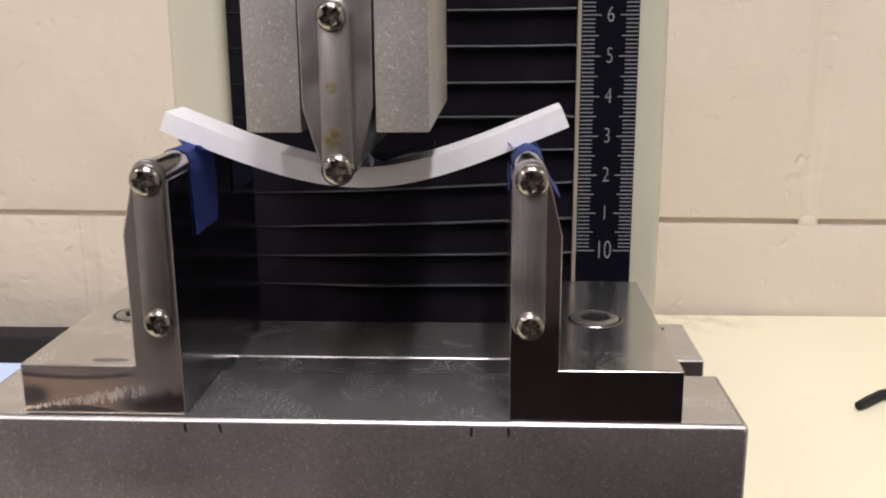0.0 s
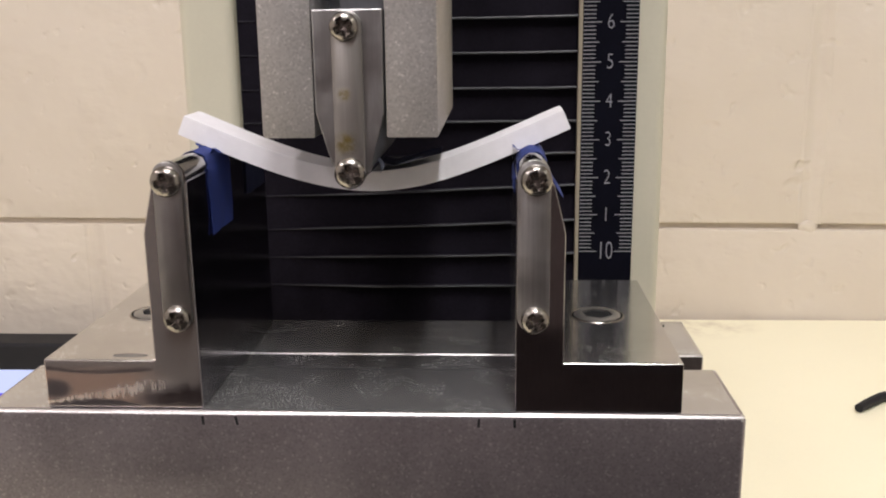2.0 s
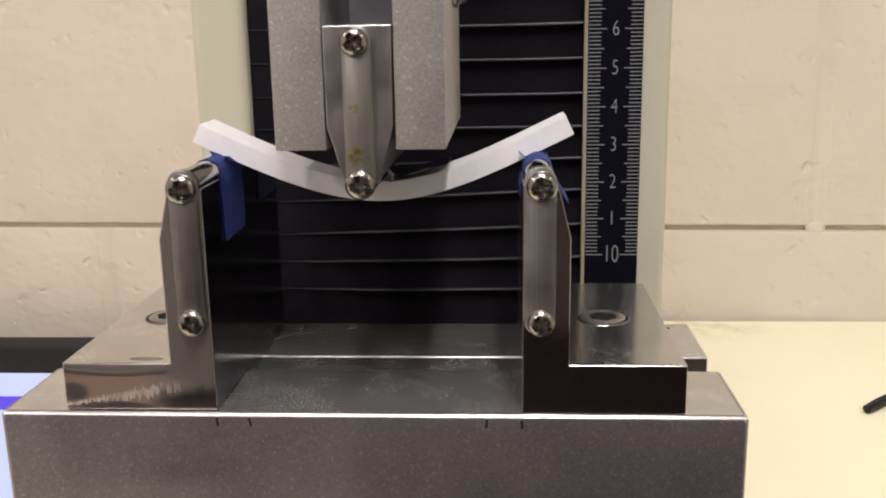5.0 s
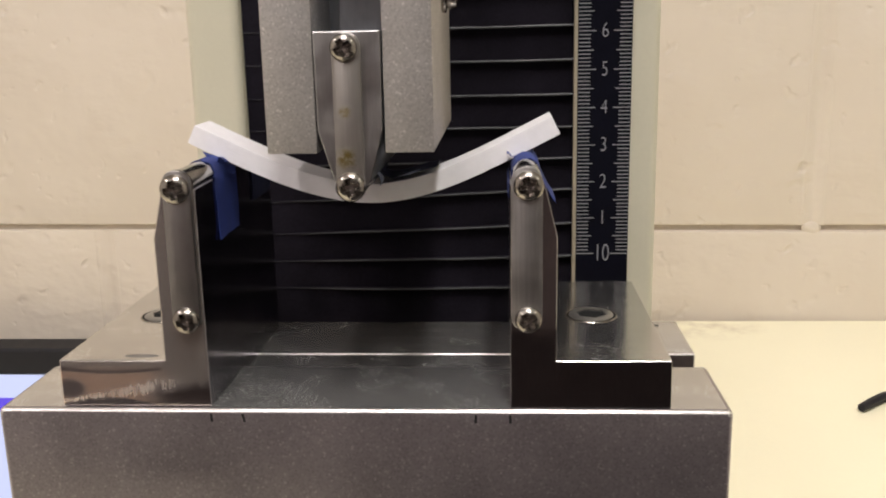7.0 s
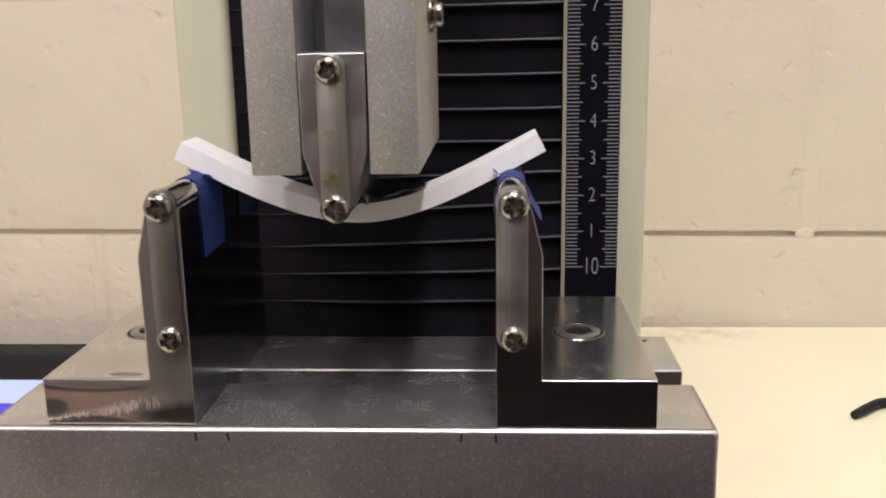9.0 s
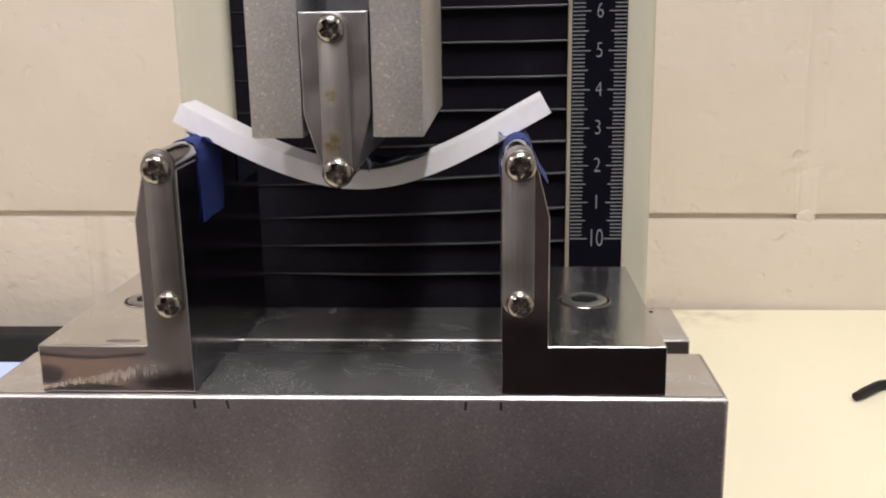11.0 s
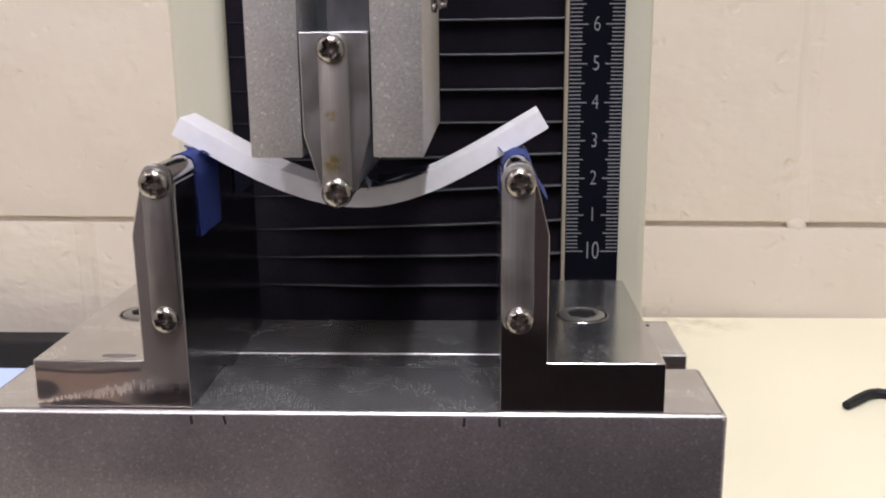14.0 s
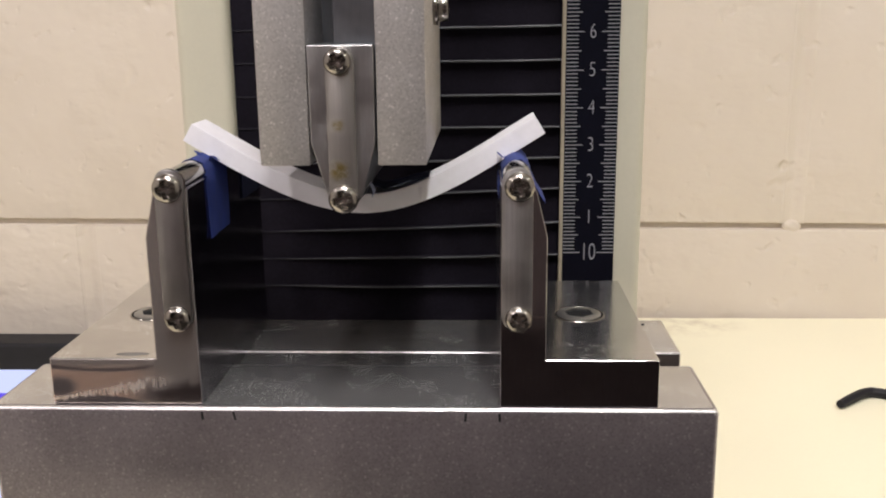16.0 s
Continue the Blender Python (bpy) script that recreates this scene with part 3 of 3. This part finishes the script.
def build_machine():
    """The frame: base, column with cream flanges, black bellows between them."""
    mach = tagged(new("testing_machine"), "cream-enamelled column of a materials testing machine with black bellows", "machine")
    part("base", box(-64, 67, 24, 240, TABLE_Z, -34, 3), M_COLUMN, mach)
    part("flange", box(-55.3, -40.8, 90, 190, -34, 420, 2.5, 4), M_COLUMN, mach, "", True)
    part("flange", box(48.6, 71.3, 91.9, 190, -34, 420, 2.5, 4), M_COLUMN, mach, "", True)
    part("back_panel", box(-40.8, 48.6, 150, 186, -34, 420), M_COLUMN, mach)
    # folds of the bellows: flat bands, each with a narrow welded ridge at its lower edge
    def fade(x):
        """The weld widens across the left third; a fading highlight is put into its shape."""
        return 0.12 + 0.88 * min(1.0, max(0.0, (x + 33) / 24))

    ridges = [-2.0, 6.5, 15.0, 24.4, 33.7, 43.0, 51.7, 60.8, 69.7]
    low = ridges[0]
    ridges = [low - 3.2 - 9.0 * k for k in (4, 3, 2, 1)] + ridges + [ridges[-1] + 9.2 * k for k in range(1, 14)]
    nx = 22
    sags = []
    for k, z in enumerate(ridges):
        # the folds hang a little askew, most in the middle of the column
        rnd = random.Random(k)
        tilt = 0.2 + 1.9 * max(0.0, 1 - abs(z - 21) / 22)
        sag, ph = rnd.uniform(0.02, 0.15), rnd.uniform(0, 6.28)
        us = [i / nx for i in range(nx + 1)]
        sags.append([tilt * (2 * u - 1) - sag * 4 * (1 - u) * u + 0.07 * math.sin(9 * u + ph) + rnd.uniform(-0.03, 0.03) for u in us])
    for k, (z, up) in enumerate(zip(ridges, ridges[1:])):
        bm = bmesh.new()
        rnd = random.Random(k)
        h = up - z
        prof = [(93.2, 0.32), (92.3, 0.3), (91.75, 0.16), (91.6, 0.0), (91.75, -0.16), (92.3, -0.3), (93.4, -0.34), (95, -0.34), (95, h - 0.2), (93.4, h - 0.36)]
        cols, spine = [], []
        for i in range(nx + 1):
            u = i / nx
            x = -40.7 + u * 89.2
            dz, dn = sags[k][i], sags[k + 1][i]
            dy = 0.35 * (1 - u) + rnd.uniform(0, 0.1)
            cols.append([bm.verts.new((x, y if y > 94 else 93.3 - (93.3 - y) * fade(x) + dy, z + q + (dn if q > 1 else dz))) for y, q in prof])
            spine.append((x, 93.3 - 1.68 * fade(x) + dy, z + dz))
        for a, b in zip(cols, cols[1:]):
            for i in range(len(prof)):
                j = (i + 1) % len(prof)
                bm.faces.new((a[i], b[i], b[j], a[j]))
        bm.faces.new(cols[0])
        bm.faces.new(cols[-1][::-1])
        fold = part("fold", bm, M_BELLOWS, mach, "", True)
        rb = bmesh.new()
        rings = [[rb.verts.new((px, py + 0.34 * fade(px) * math.cos(a), pz + 0.36 * fade(px) * math.sin(a))) for a in [math.pi * q / 3 for q in range(6)]] for px, py, pz in spine]
        for a, b in zip(rings, rings[1:]):
            for i in range(6):
                rb.faces.new((a[i], b[i], b[(i + 1) % 6], a[(i + 1) % 6]))
        part("ridge", rb, M_RIDGE_HIGHLIGHT, fold, "", True)
    return mach


def bar_text(body, size, x, y, z, parent, material, squeeze=1.0):
    """Printed characters that lie in the xz plane and look along -y."""
    cu = bpy.data.curves.new("numeral", "FONT")
    cu.body, cu.size, cu.align_x, cu.align_y, cu.extrude = body, size * MM, "CENTER", "CENTER", 0.00003
    cu.offset = -0.00009
    tmp = bpy.data.objects.new("numeral", cu)
    scene.collection.objects.link(tmp)
    bpy.context.view_layer.update()
    me = bpy.data.meshes.new_from_object(tmp.evaluated_get(bpy.context.evaluated_depsgraph_get()))
    bpy.data.objects.remove(tmp)
    me.materials.clear()
    me.materials.append(material)
    ob = new("numeral", me)
    ob.parent = parent
    ob.matrix_basis = pose(x * MM, y * MM, z * MM, 90) @ Matrix.Diagonal((squeeze, 1, 1, 1))
    return ob


def build_ruler():
    """Black steel rule on the column: millimetre lines along both edges, numbers in the middle."""
    zero = 8.3
    rule = tagged(empty("steel_rule", 56.4, 90.4, 0), "black metal rule with white millimetre marks on the column", "ruler")
    part("blade", box(-7.0, 7.2, 0, 1.4, -20, 190, 0.15, 1), M_RULER, rule)
    part("edge_strip", box(-8.0, -7.05, -0.1, 1.5, -20, 190, 0.1, 1), M_BRASS, rule, "worn brass-coloured edge strip")
    for k in range(0, 120):
        z = zero + k
        ln = 4.7 if k % 10 == 0 else 4.1 if k % 5 == 0 else 3.2
        for s in (-1, 1):
            x0, x1 = (-6.9, -6.9 + ln) if s < 0 else (7.1 - ln, 7.1)
            part("mark", box(x0, x1, -0.06, 0.02, z - 0.13, z + 0.13), M_MARKING, rule)
    for k in range(0, 12):
        n = "10" if k == 0 else str(k)
        bar_text(n, 5.6 if k else 7.0, 0.1, -0.02, zero + 10 * k, rule, M_MARKING, 0.72 if k else 0.62)


def build_base_block():
    block = tagged(new("base_block"), "grey bead-blasted metal base block with pen marks", "block")
    body = box(-68.4, 71.6, 0, 23.9, -36, 0, 1.0, 4)
    body.normal_update()
    for f in body.faces:
        if f.calc_center_median().z > -0.01:
            f.material_index = 1
        elif f.normal.z > 0.2 and f.normal.y < -0.2:
            f.material_index = 2
    # the bevel's highlight is strengthened by its own paler metal
    part("body", body, (M_BLOCK, M_TOP, M_EDGE_HIGHLIGHT), block, "", True)
    for x, lean in ((-26.5, 0.1), (-20.4, 0.35), (24.1, -0.15), (30.45, 0.05)):
        b = bmesh.new()
        w = 0.23
        vs = [b.verts.new((x + dx + s * w, yy, z)) for yy in (-0.03, 0.05) for s, dx, z in ((-1, 0, -0.95), (1, 0, -0.95), (1, lean, -2.6), (-1, lean, -2.6))]
        for f in ((0, 1, 2, 3), (7, 6, 5, 4), (0, 4, 5, 1), (1, 5, 6, 2), (2, 6, 7, 3), (3, 7, 4, 0)):
            b.faces.new([vs[i] for i in f])
        part("pen_mark", b, M_INK, block, "short black pen mark")
    plate = tagged(new("back_plate"), "flat ground steel plate behind the base block", "plate")
    body = box(-68.4, 71.8, 36.5, 60.5, -34, -1.8, 0.4, 3)
    body.normal_update()
    for f in body.faces:
        if f.calc_center_median().z > -1.81:
            f.material_index = 1
        elif f.normal.z > 0.2 and f.normal.y < -0.2:
            f.material_index = 2
    # same painted highlight along the plate's front bevel
    part("body", body, (M_STEEL, M_PLATE, M_EDGE_HIGHLIGHT), plate, "", True)
    # a black disc painted in for the shade of a small hole
    pit = rod((66.5, 57.0, -1.79), (66.5, 57.0, -1.76), 0.55, 20)
    part("hole_shade", pit, M_SLOT, plate, "small black disc in place of a hole's shade")
    part("web", box(-60, 62, 23.91, 36.49, -34, -2.05), M_TOP, plate, "recessed grey step between plate and block")


def build_bracket(side):
    """Support bracket: foot, full-depth upright with a tapered outer flank, roller in the seat at its top, strip with two screws."""
    br = tagged(new("support_bracket"), category="bracket", group="support brackets")
    tagged(br, "polished steel support bracket with scratched foot, painted reflections and blue tape" if side < 0 else "polished dark-reflecting steel support bracket with blue tape")
    if side < 0:
        xi, xo, xf, xr, h = -26.5, -34.9, -55.6, -29.05, 9.5
    else:
        xi, xo, xf, xr, h = 30.6, 39.05, 60.25, 33.72, 9.4
    s = side
    prof = [(xi, 0.12), (xf, 0.12), (xf, h), (xo, h), (xo + s * 0.05, 33.0), (xo - s * 1.9, 41.2), (xo - s * 2.6, 42.4), (xi, 42.4)]
    body = prism(prof, 0.9, 57, 0.3 if s < 0 else 0.17, 3)
    body.normal_update()
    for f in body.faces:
        # this front face carries the scratches and the painted reflections
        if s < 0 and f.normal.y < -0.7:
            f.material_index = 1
        if f.normal.x * s < -0.7:
            f.material_index = 3
        if f.normal.z > 0.7 and f.calc_center_median().z < h + 0.1:
            f.material_index = 2
    part("body", body, (M_MIRROR, M_WORN_REFLECTIONS, M_FOOT, M_INNER), br)
    part("heel", box(min(xi + s * 0.08, xf - s * 0.3), max(xi + s * 0.08, xf - s * 0.3), 24.2, 56.8, -1.78, 0.3), M_MIRROR, br)
    part("roller", rod((xr, 0.6, 43.2), (xr, 34, 43.2), 2.55, 40, 0.2), M_STEEL, br, "ground steel roller", True)
    xs = xr - 0.5 if s < 0 else xr + 0.15       # the strip and its screws sit a little off the roller's axis
    x0, x1 = (xs - 2.45, xs + 2.7) if s < 0 else (xs - 3.1, xs + 2.5)
    strip = part("retaining_strip", prism(capsule(x0, x1, 15.6, 46.0), -0.7, 0.75, 0.2, 2), M_STRIP_SMOOTH if s < 0 else M_STRIP, br, "brushed steel retaining strip", True)
    pan_screw(strip, xs, -0.65, 42.5, 2.7, 8 if s < 0 else 20)
    pan_screw(strip, xs + (0.1 if s < 0 else 0), -0.65, 17.9, 2.5, 14 if s < 0 else 32)
    # socket-head screw in its counterbore
    sx = 48.0 if s > 0 else -44.5
    # the foot is not cut: black discs give the shade of gap and socket
    part("counterbore", rod((sx, 29.6, h + 0.005), (sx, 29.6, h + 0.03), 5.3, 48), M_SLOT, br, "black disc in place of the counterbore's shade")
    rim = lathe([(5.62, 0.0), (5.5, 0.14), (5.3, 0.16), (5.18, 0.02)], 48)
    rim.transform(Matrix.Translation((sx, 29.6, h + 0.01)))
    part("counterbore_rim", rim, M_CHROME, br, "bright worn rim", True)
    scr, n = bmesh.new(), 48
    turn = 0.35 if s > 0 else 0.1

    def six(a):
        """Distance from the middle to a hexagon's side."""
        return 2.8 / math.cos((a + turn) % (math.pi / 3) - math.pi / 6)
    rings = []
    for r, z in ((4.75, 0.02), (4.72, 0.22), (4.4, 0.4), (None, 0.42), (None, 0.04)):
        rings.append([scr.verts.new((sx + (r or six(a)) * math.cos(a), 29.6 + (r or six(a)) * math.sin(a), h + 0.02 + z)) for a in [2 * math.pi * i / n for i in range(n)]])
    for p, q in zip(rings, rings[1:]):
        for i in range(n):
            scr.faces.new((p[i], q[i], q[(i + 1) % n], p[(i + 1) % n]))
    screw = part("socket_screw", scr, M_HEADTOP, br, "sunk socket-head screw", True)
    part("socket", rod((sx, 29.6, h + 0.035), (sx, 29.6, h + 0.07), 3.2, 24), M_SLOT, screw, "black disc in place of the hexagon socket's shade")
    if s < 0:
        st = rod((0, 0, 0), (0, 0, 0.02), 1, 40)
        st.transform(Matrix.Translation((-40.2, 3.3, h + 0.01)) @ Matrix.Diagonal((3.3, 1.0, 1, 1)))
        part("tone_patch", st, M_DULL, br, "dull oval patch")
    return br


def build_tape(side):
    tape = tagged(new("masking_tape"), "blue masking tape folded over the roller, torn edges", "tape", "tape strips")
    xr = -29.05 if side < 0 else 33.72
    r = 2.72
    arc = [(xr + r * math.cos(a), 43.2 + r * math.sin(a)) for a in [math.pi * (1.06 - 1.12 * i / 12) for i in range(13)]]
    if side < 0:
        line = [(xr - 2.75, 41.8)] + arc + [(xr + 2.75, 42.4), (-26.22, 40.5), (-26.2, 37), (-26.22, 33.5), (-26.1, 30.2)]
        part("strip", crumpled(line, 12.9, 27.4, 0.1, 3), M_TAPE, tape, "", True)
        # the far strip's shade is put into its colour
        part("strip", crumpled([(-26.25, 40.5), (-26.2, 37), (-26.2, 33.2)], 39.0, 55.0, 0.1, 6), M_TAPE_SHADED, tape, "", True)
        part("torn_edge", crumpled([(-28.2, 45.4), (-28.7, 45.9), (-29.2, 46.5), (-29.9, 46.8)], 17.6, 19.3, 0.08, 9, 2, 0.2), M_TAPE, tape)
        part("torn_edge", crumpled([(-27.2, 44.9), (-26.4, 45.8), (-25.8, 45.5), (-25.2, 44.9)], 17.5, 19.2, 0.08, 10, 2, 0.2), M_TAPE, tape)
    else:
        line = [(30.3, 38.5), (30.35, 41), (xr - 2.75, 42.5)] + arc + [(xr + 2.75, 42.2), (37.3, 41.0), (38.4, 38.8), (39.4, 37.4)]
        part("strip", crumpled(line, 10.2, 27.0, 0.1, 5), M_TAPE, tape, "", True)
        part("torn_edge", crumpled([(33.0, 45.5), (32.0, 45.4), (31.2, 45.2), (30.7, 45.9), (30.3, 46.0)], 17.0, 19.3, 0.08, 12, 2, 0.2), M_TAPE, tape)


# ---------------------------------------------------------------- what moves: the loading head and the bending bar
X_NOSE = 2.6
X_BAR = 3.5             # lowest point of the bar


def nose_z(t):
    """Height of the nose roller's axis: the head comes down at a steady rate."""
    return 44.78 - 0.2415 * t


def build_head():
    """Grip with two jaws, and in its slot the wedge-shaped loading nose. Built with the nose roller's axis at the origin."""
    head = tagged(new("loading_head"), "grey grip with a steel three-point bending nose, coming down", "testing head")
    yb = 57.0
    xj = (-15.0, -6.0, 6.1, 14.85)
    zb = 5.45
    part("jaw", box(xj[0], xj[1], 1.2, yb, zb, 120, 0.35, 2), M_JAW, head, "bead-blasted grey jaw", True)
    part("jaw", box(xj[2], xj[3], 1.2, yb, zb, 120, 0.35, 2), M_JAW, head, "bead-blasted grey jaw", True)
    part("slot_back", box(xj[0] + 1, xj[3] - 1, 20, yb - 1, zb + 3, 119), M_DARKSTEEL, head)
    shank = part("shank", box(-2.2, 6.0, 8, 21, 20, 119, 0.2), M_DARKSTEEL, head, "dark steel shank")
    prof = [(-1.6, -1.4), (1.7, -1.4), (3.3, 0.3), (5.75, 9.5), (5.9, 26.6), (-5.85, 26.6), (-5.75, 9.5), (-3.1, 0.3)]
    wedge = prism(prof, 0.9, 40, 0.25, 2)
    wedge.normal_update()
    # faces other than the front take darker steel, shade put into their colour
    for f in wedge.faces:
        f.material_index = 0 if f.normal.y < -0.3 else 1
    nose = part("nose", wedge, (M_STEEL_V, M_DARKSTEEL), head, "wedge-shaped steel loading nose")
    part("roller", rod((0, 0.6, 0), (0, 42, 0), 2.6, 40, 0.2), M_STEEL, nose, "ground steel roller", True)
    strip = part("retaining_strip", prism(capsule(-2.45, 2.5, -2.75, 26.4), -0.7, 0.8, 0.2, 2), M_STAINED, nose, "brushed steel strip with rust spots", True)
    pan_screw(nose, 0, -0.65, -0.25, 2.65, 12)
    pan_screw(nose, -0.25, -0.65, 23.8, 2.4, 30)
    # clamping bolt on the outer face of the jaw
    bolt = rod((xj[3], 30, 33), (xj[3] + 0.9, 30, 33), 3.4, 32, 0.15)
    bolt = rod((xj[3] + 0.9, 30, 33), (xj[3] + 3.0, 30, 33), 2.7, 32, 0.4, bolt)
    part("clamp_bolt", bolt, M_CHROME, head, "bright clamping bolt", True)
    # tape wrapped under the roller, its loose end lying to one side
    line = [(2.75 * math.cos(a), 2.75 * math.sin(a)) for a in [math.pi * (1.1 + 0.8 * i / 8) for i in range(9)]]
    # shade below the jaws is painted into wrap and flap
    part("tape_wrap", crumpled(line, 10, 34, 0.1, 21), M_TAPE_SHADED, head, "blue tape under the roller, darkened for shade")
    part("tape_flap", crumpled([(2.5, -1.4), (4.0, -1.9), (5.2, -2.0), (8.0, -1.35), (11.0, -0.5), (14.0, 0.3)], 20.2, 29, 0.1, 22, 6, 0.12, 0.3), M_TAPE_SHADED, head, "loose blue tape end, darkened for shade")
    part("tape_end", crumpled([(3.1, 0.9), (3.9, 0.2), (4.3, -0.7), (4.0, -1.6)], 9.0, 13.0, 0.1, 23, 4, 0.2, 0.5), M_TAPE_FADED, head, "pale crumpled tape end")
    part("tape_end", crumpled([(6.4, -1.75), (8.2, -1.2), (10.6, -0.45)], 19.4, 20.1, 0.08, 24, 2, 0.18, 0.3), M_TAPE_FADED, head, "pale torn tape edge")
    return head


BAR_T, BAR_W, BAR_Y = 3.9, 10.0, 19.8
LEFT_X, RIGHT_X, ROLL_Z, ROLL_R = -29.05, 33.72, 43.2, 2.75
PIECES = 80


def bar_curve(t):
    """Centre line of the bar, from its left end to its right end, as a dense list of (x, z, angle) at even steps of its length."""
    zc = nose_z(t) - 3.22 - BAR_T / 2
    xs = np.linspace(-48, 48, 4001)
    half = np.where(xs < 0, X_BAR - LEFT_X, RIGHT_X - X_BAR)
    m = 0.45
    for _ in range(6):
        top = ROLL_Z + (ROLL_R + BAR_T / 2) * math.sqrt(1 + m * m)
        d = top - zc
        m = 1.5 * d / 31.4
    u = np.abs(xs) / half
    d = np.where(xs < 0, d + 0.05, d - 0.5)
    z = zc + d * np.where(u < 1, (3 * u ** 2 - u ** 3) / 2, 1 + 1.5 * (u - 1))
    s = np.concatenate([[0], np.cumsum(np.hypot(np.diff(xs), np.diff(z)))])
    s -= np.interp(0, xs, s)
    return s, xs + X_BAR, z


def bar_point(curve, s):
    ss, xs, zs = curve
    e = 0.35
    x, z = np.interp(s, ss, xs), np.interp(s, ss, zs)
    a = math.atan2(np.interp(s + e, ss, zs) - np.interp(s - e, ss, zs), np.interp(s + e, ss, xs) - np.interp(s - e, ss, xs))
    return float(x), float(z), a


S0, S1 = -38.45, 38.9


def bar_pose(t, k, curve=None):
    c = curve or bar_curve(t)
    x, z, a = bar_point(c, S0 + (S1 - S0) * (k + 0.5) / PIECES)
    return pose(x * MM, BAR_Y * MM, z * MM, 0, -math.degrees(a), 0)


def build_bar():
    """The bar as short rigid slices, cut on the normals of the curve at mid-time, so that they stay closed while it bends."""
    bar = tagged(new("bending_bar"), "white printed plastic test bar bent over two rollers", "test bar")
    c = bar_curve(8.0)
    out = []
    for k in range(PIECES):
        inv = bar_pose(8.0, k, c).inverted()
        bm = bmesh.new()
        loops = []
        for e in (k, k + 1):
            x, z, a = bar_point(c, S0 + (S1 - S0) * e / PIECES)
            nx, nz = -math.sin(a), math.cos(a)
            end = 0.06 if e in (0, PIECES) else 0.0
            ch = 0.07
            h, w = BAR_T / 2 - end, BAR_W
            ring = [(-h, ch + end), (-h + ch, end), (h - ch, end), (h, ch + end), (h, w - ch - end), (h - ch, w - end), (-h + ch, w - end), (-h, w - ch - end)]
            loops.append([bm.verts.new(inv @ Vector(((x + nx * q) * MM, (BAR_Y + yy) * MM, (z + nz * q) * MM))) for q, yy in ring])
        for i in range(8):
            j = (i + 1) % 8
            bm.faces.new((loops[0][i], loops[1][i], loops[1][j], loops[0][j]))
        bm.faces.new(loops[0])
        bm.faces.new(loops[1][::-1])
        uv = bm.loops.layers.uv.new("UVMap")
        around = [0.0, 0.02, 0.4, 0.44, 1.4, 1.44, 1.82, 1.86]
        for f in bm.faces:
            for lp in f.loops:
                i, side = (loops[0].index(lp.vert), 0) if lp.vert in loops[0] else (loops[1].index(lp.vert), 1)
                lp[uv].uv = ((S1 - S0) * (k + side) / PIECES * 0.1, around[i] + (1.9 if i == 0 and any(v in (loops[0][7], loops[1][7]) for v in f.verts) else 0))
        ob = finish(bm, "slice", M_PLASTIC, bar, scale=1.0)
        ob.matrix_basis = bar_pose(0.0, k)
        out.append(ob)
    return out


build_room()
build_table()
for lamp_x, lamp_y, w, tone in LAMPS:
    build_ceiling_lamp(lamp_x, lamp_y)
build_machine()
build_ruler()
build_base_block()
for sgn in (-1, 1):
    build_bracket(sgn)
    build_tape(sgn)
build_monitor()
build_hex_key()
HEAD = build_head()
SLICES = build_bar()
build_block_wall()


def motions():
    walk(HEAD, [(t, pose(X_NOSE * MM, -1.2 * MM, nose_z(t) * MM)) for t in (0, 2, 4, 6, 8, 10, 12, 14, 16)])
    times = (0, 2, 4, 6, 8, 10, 12, 14, 16)
    curves = [bar_curve(t) for t in times]
    for k, ob in enumerate(SLICES):
        walk(ob, [(t, bar_pose(t, k, c)) for t, c in zip(times, curves)])


motions()
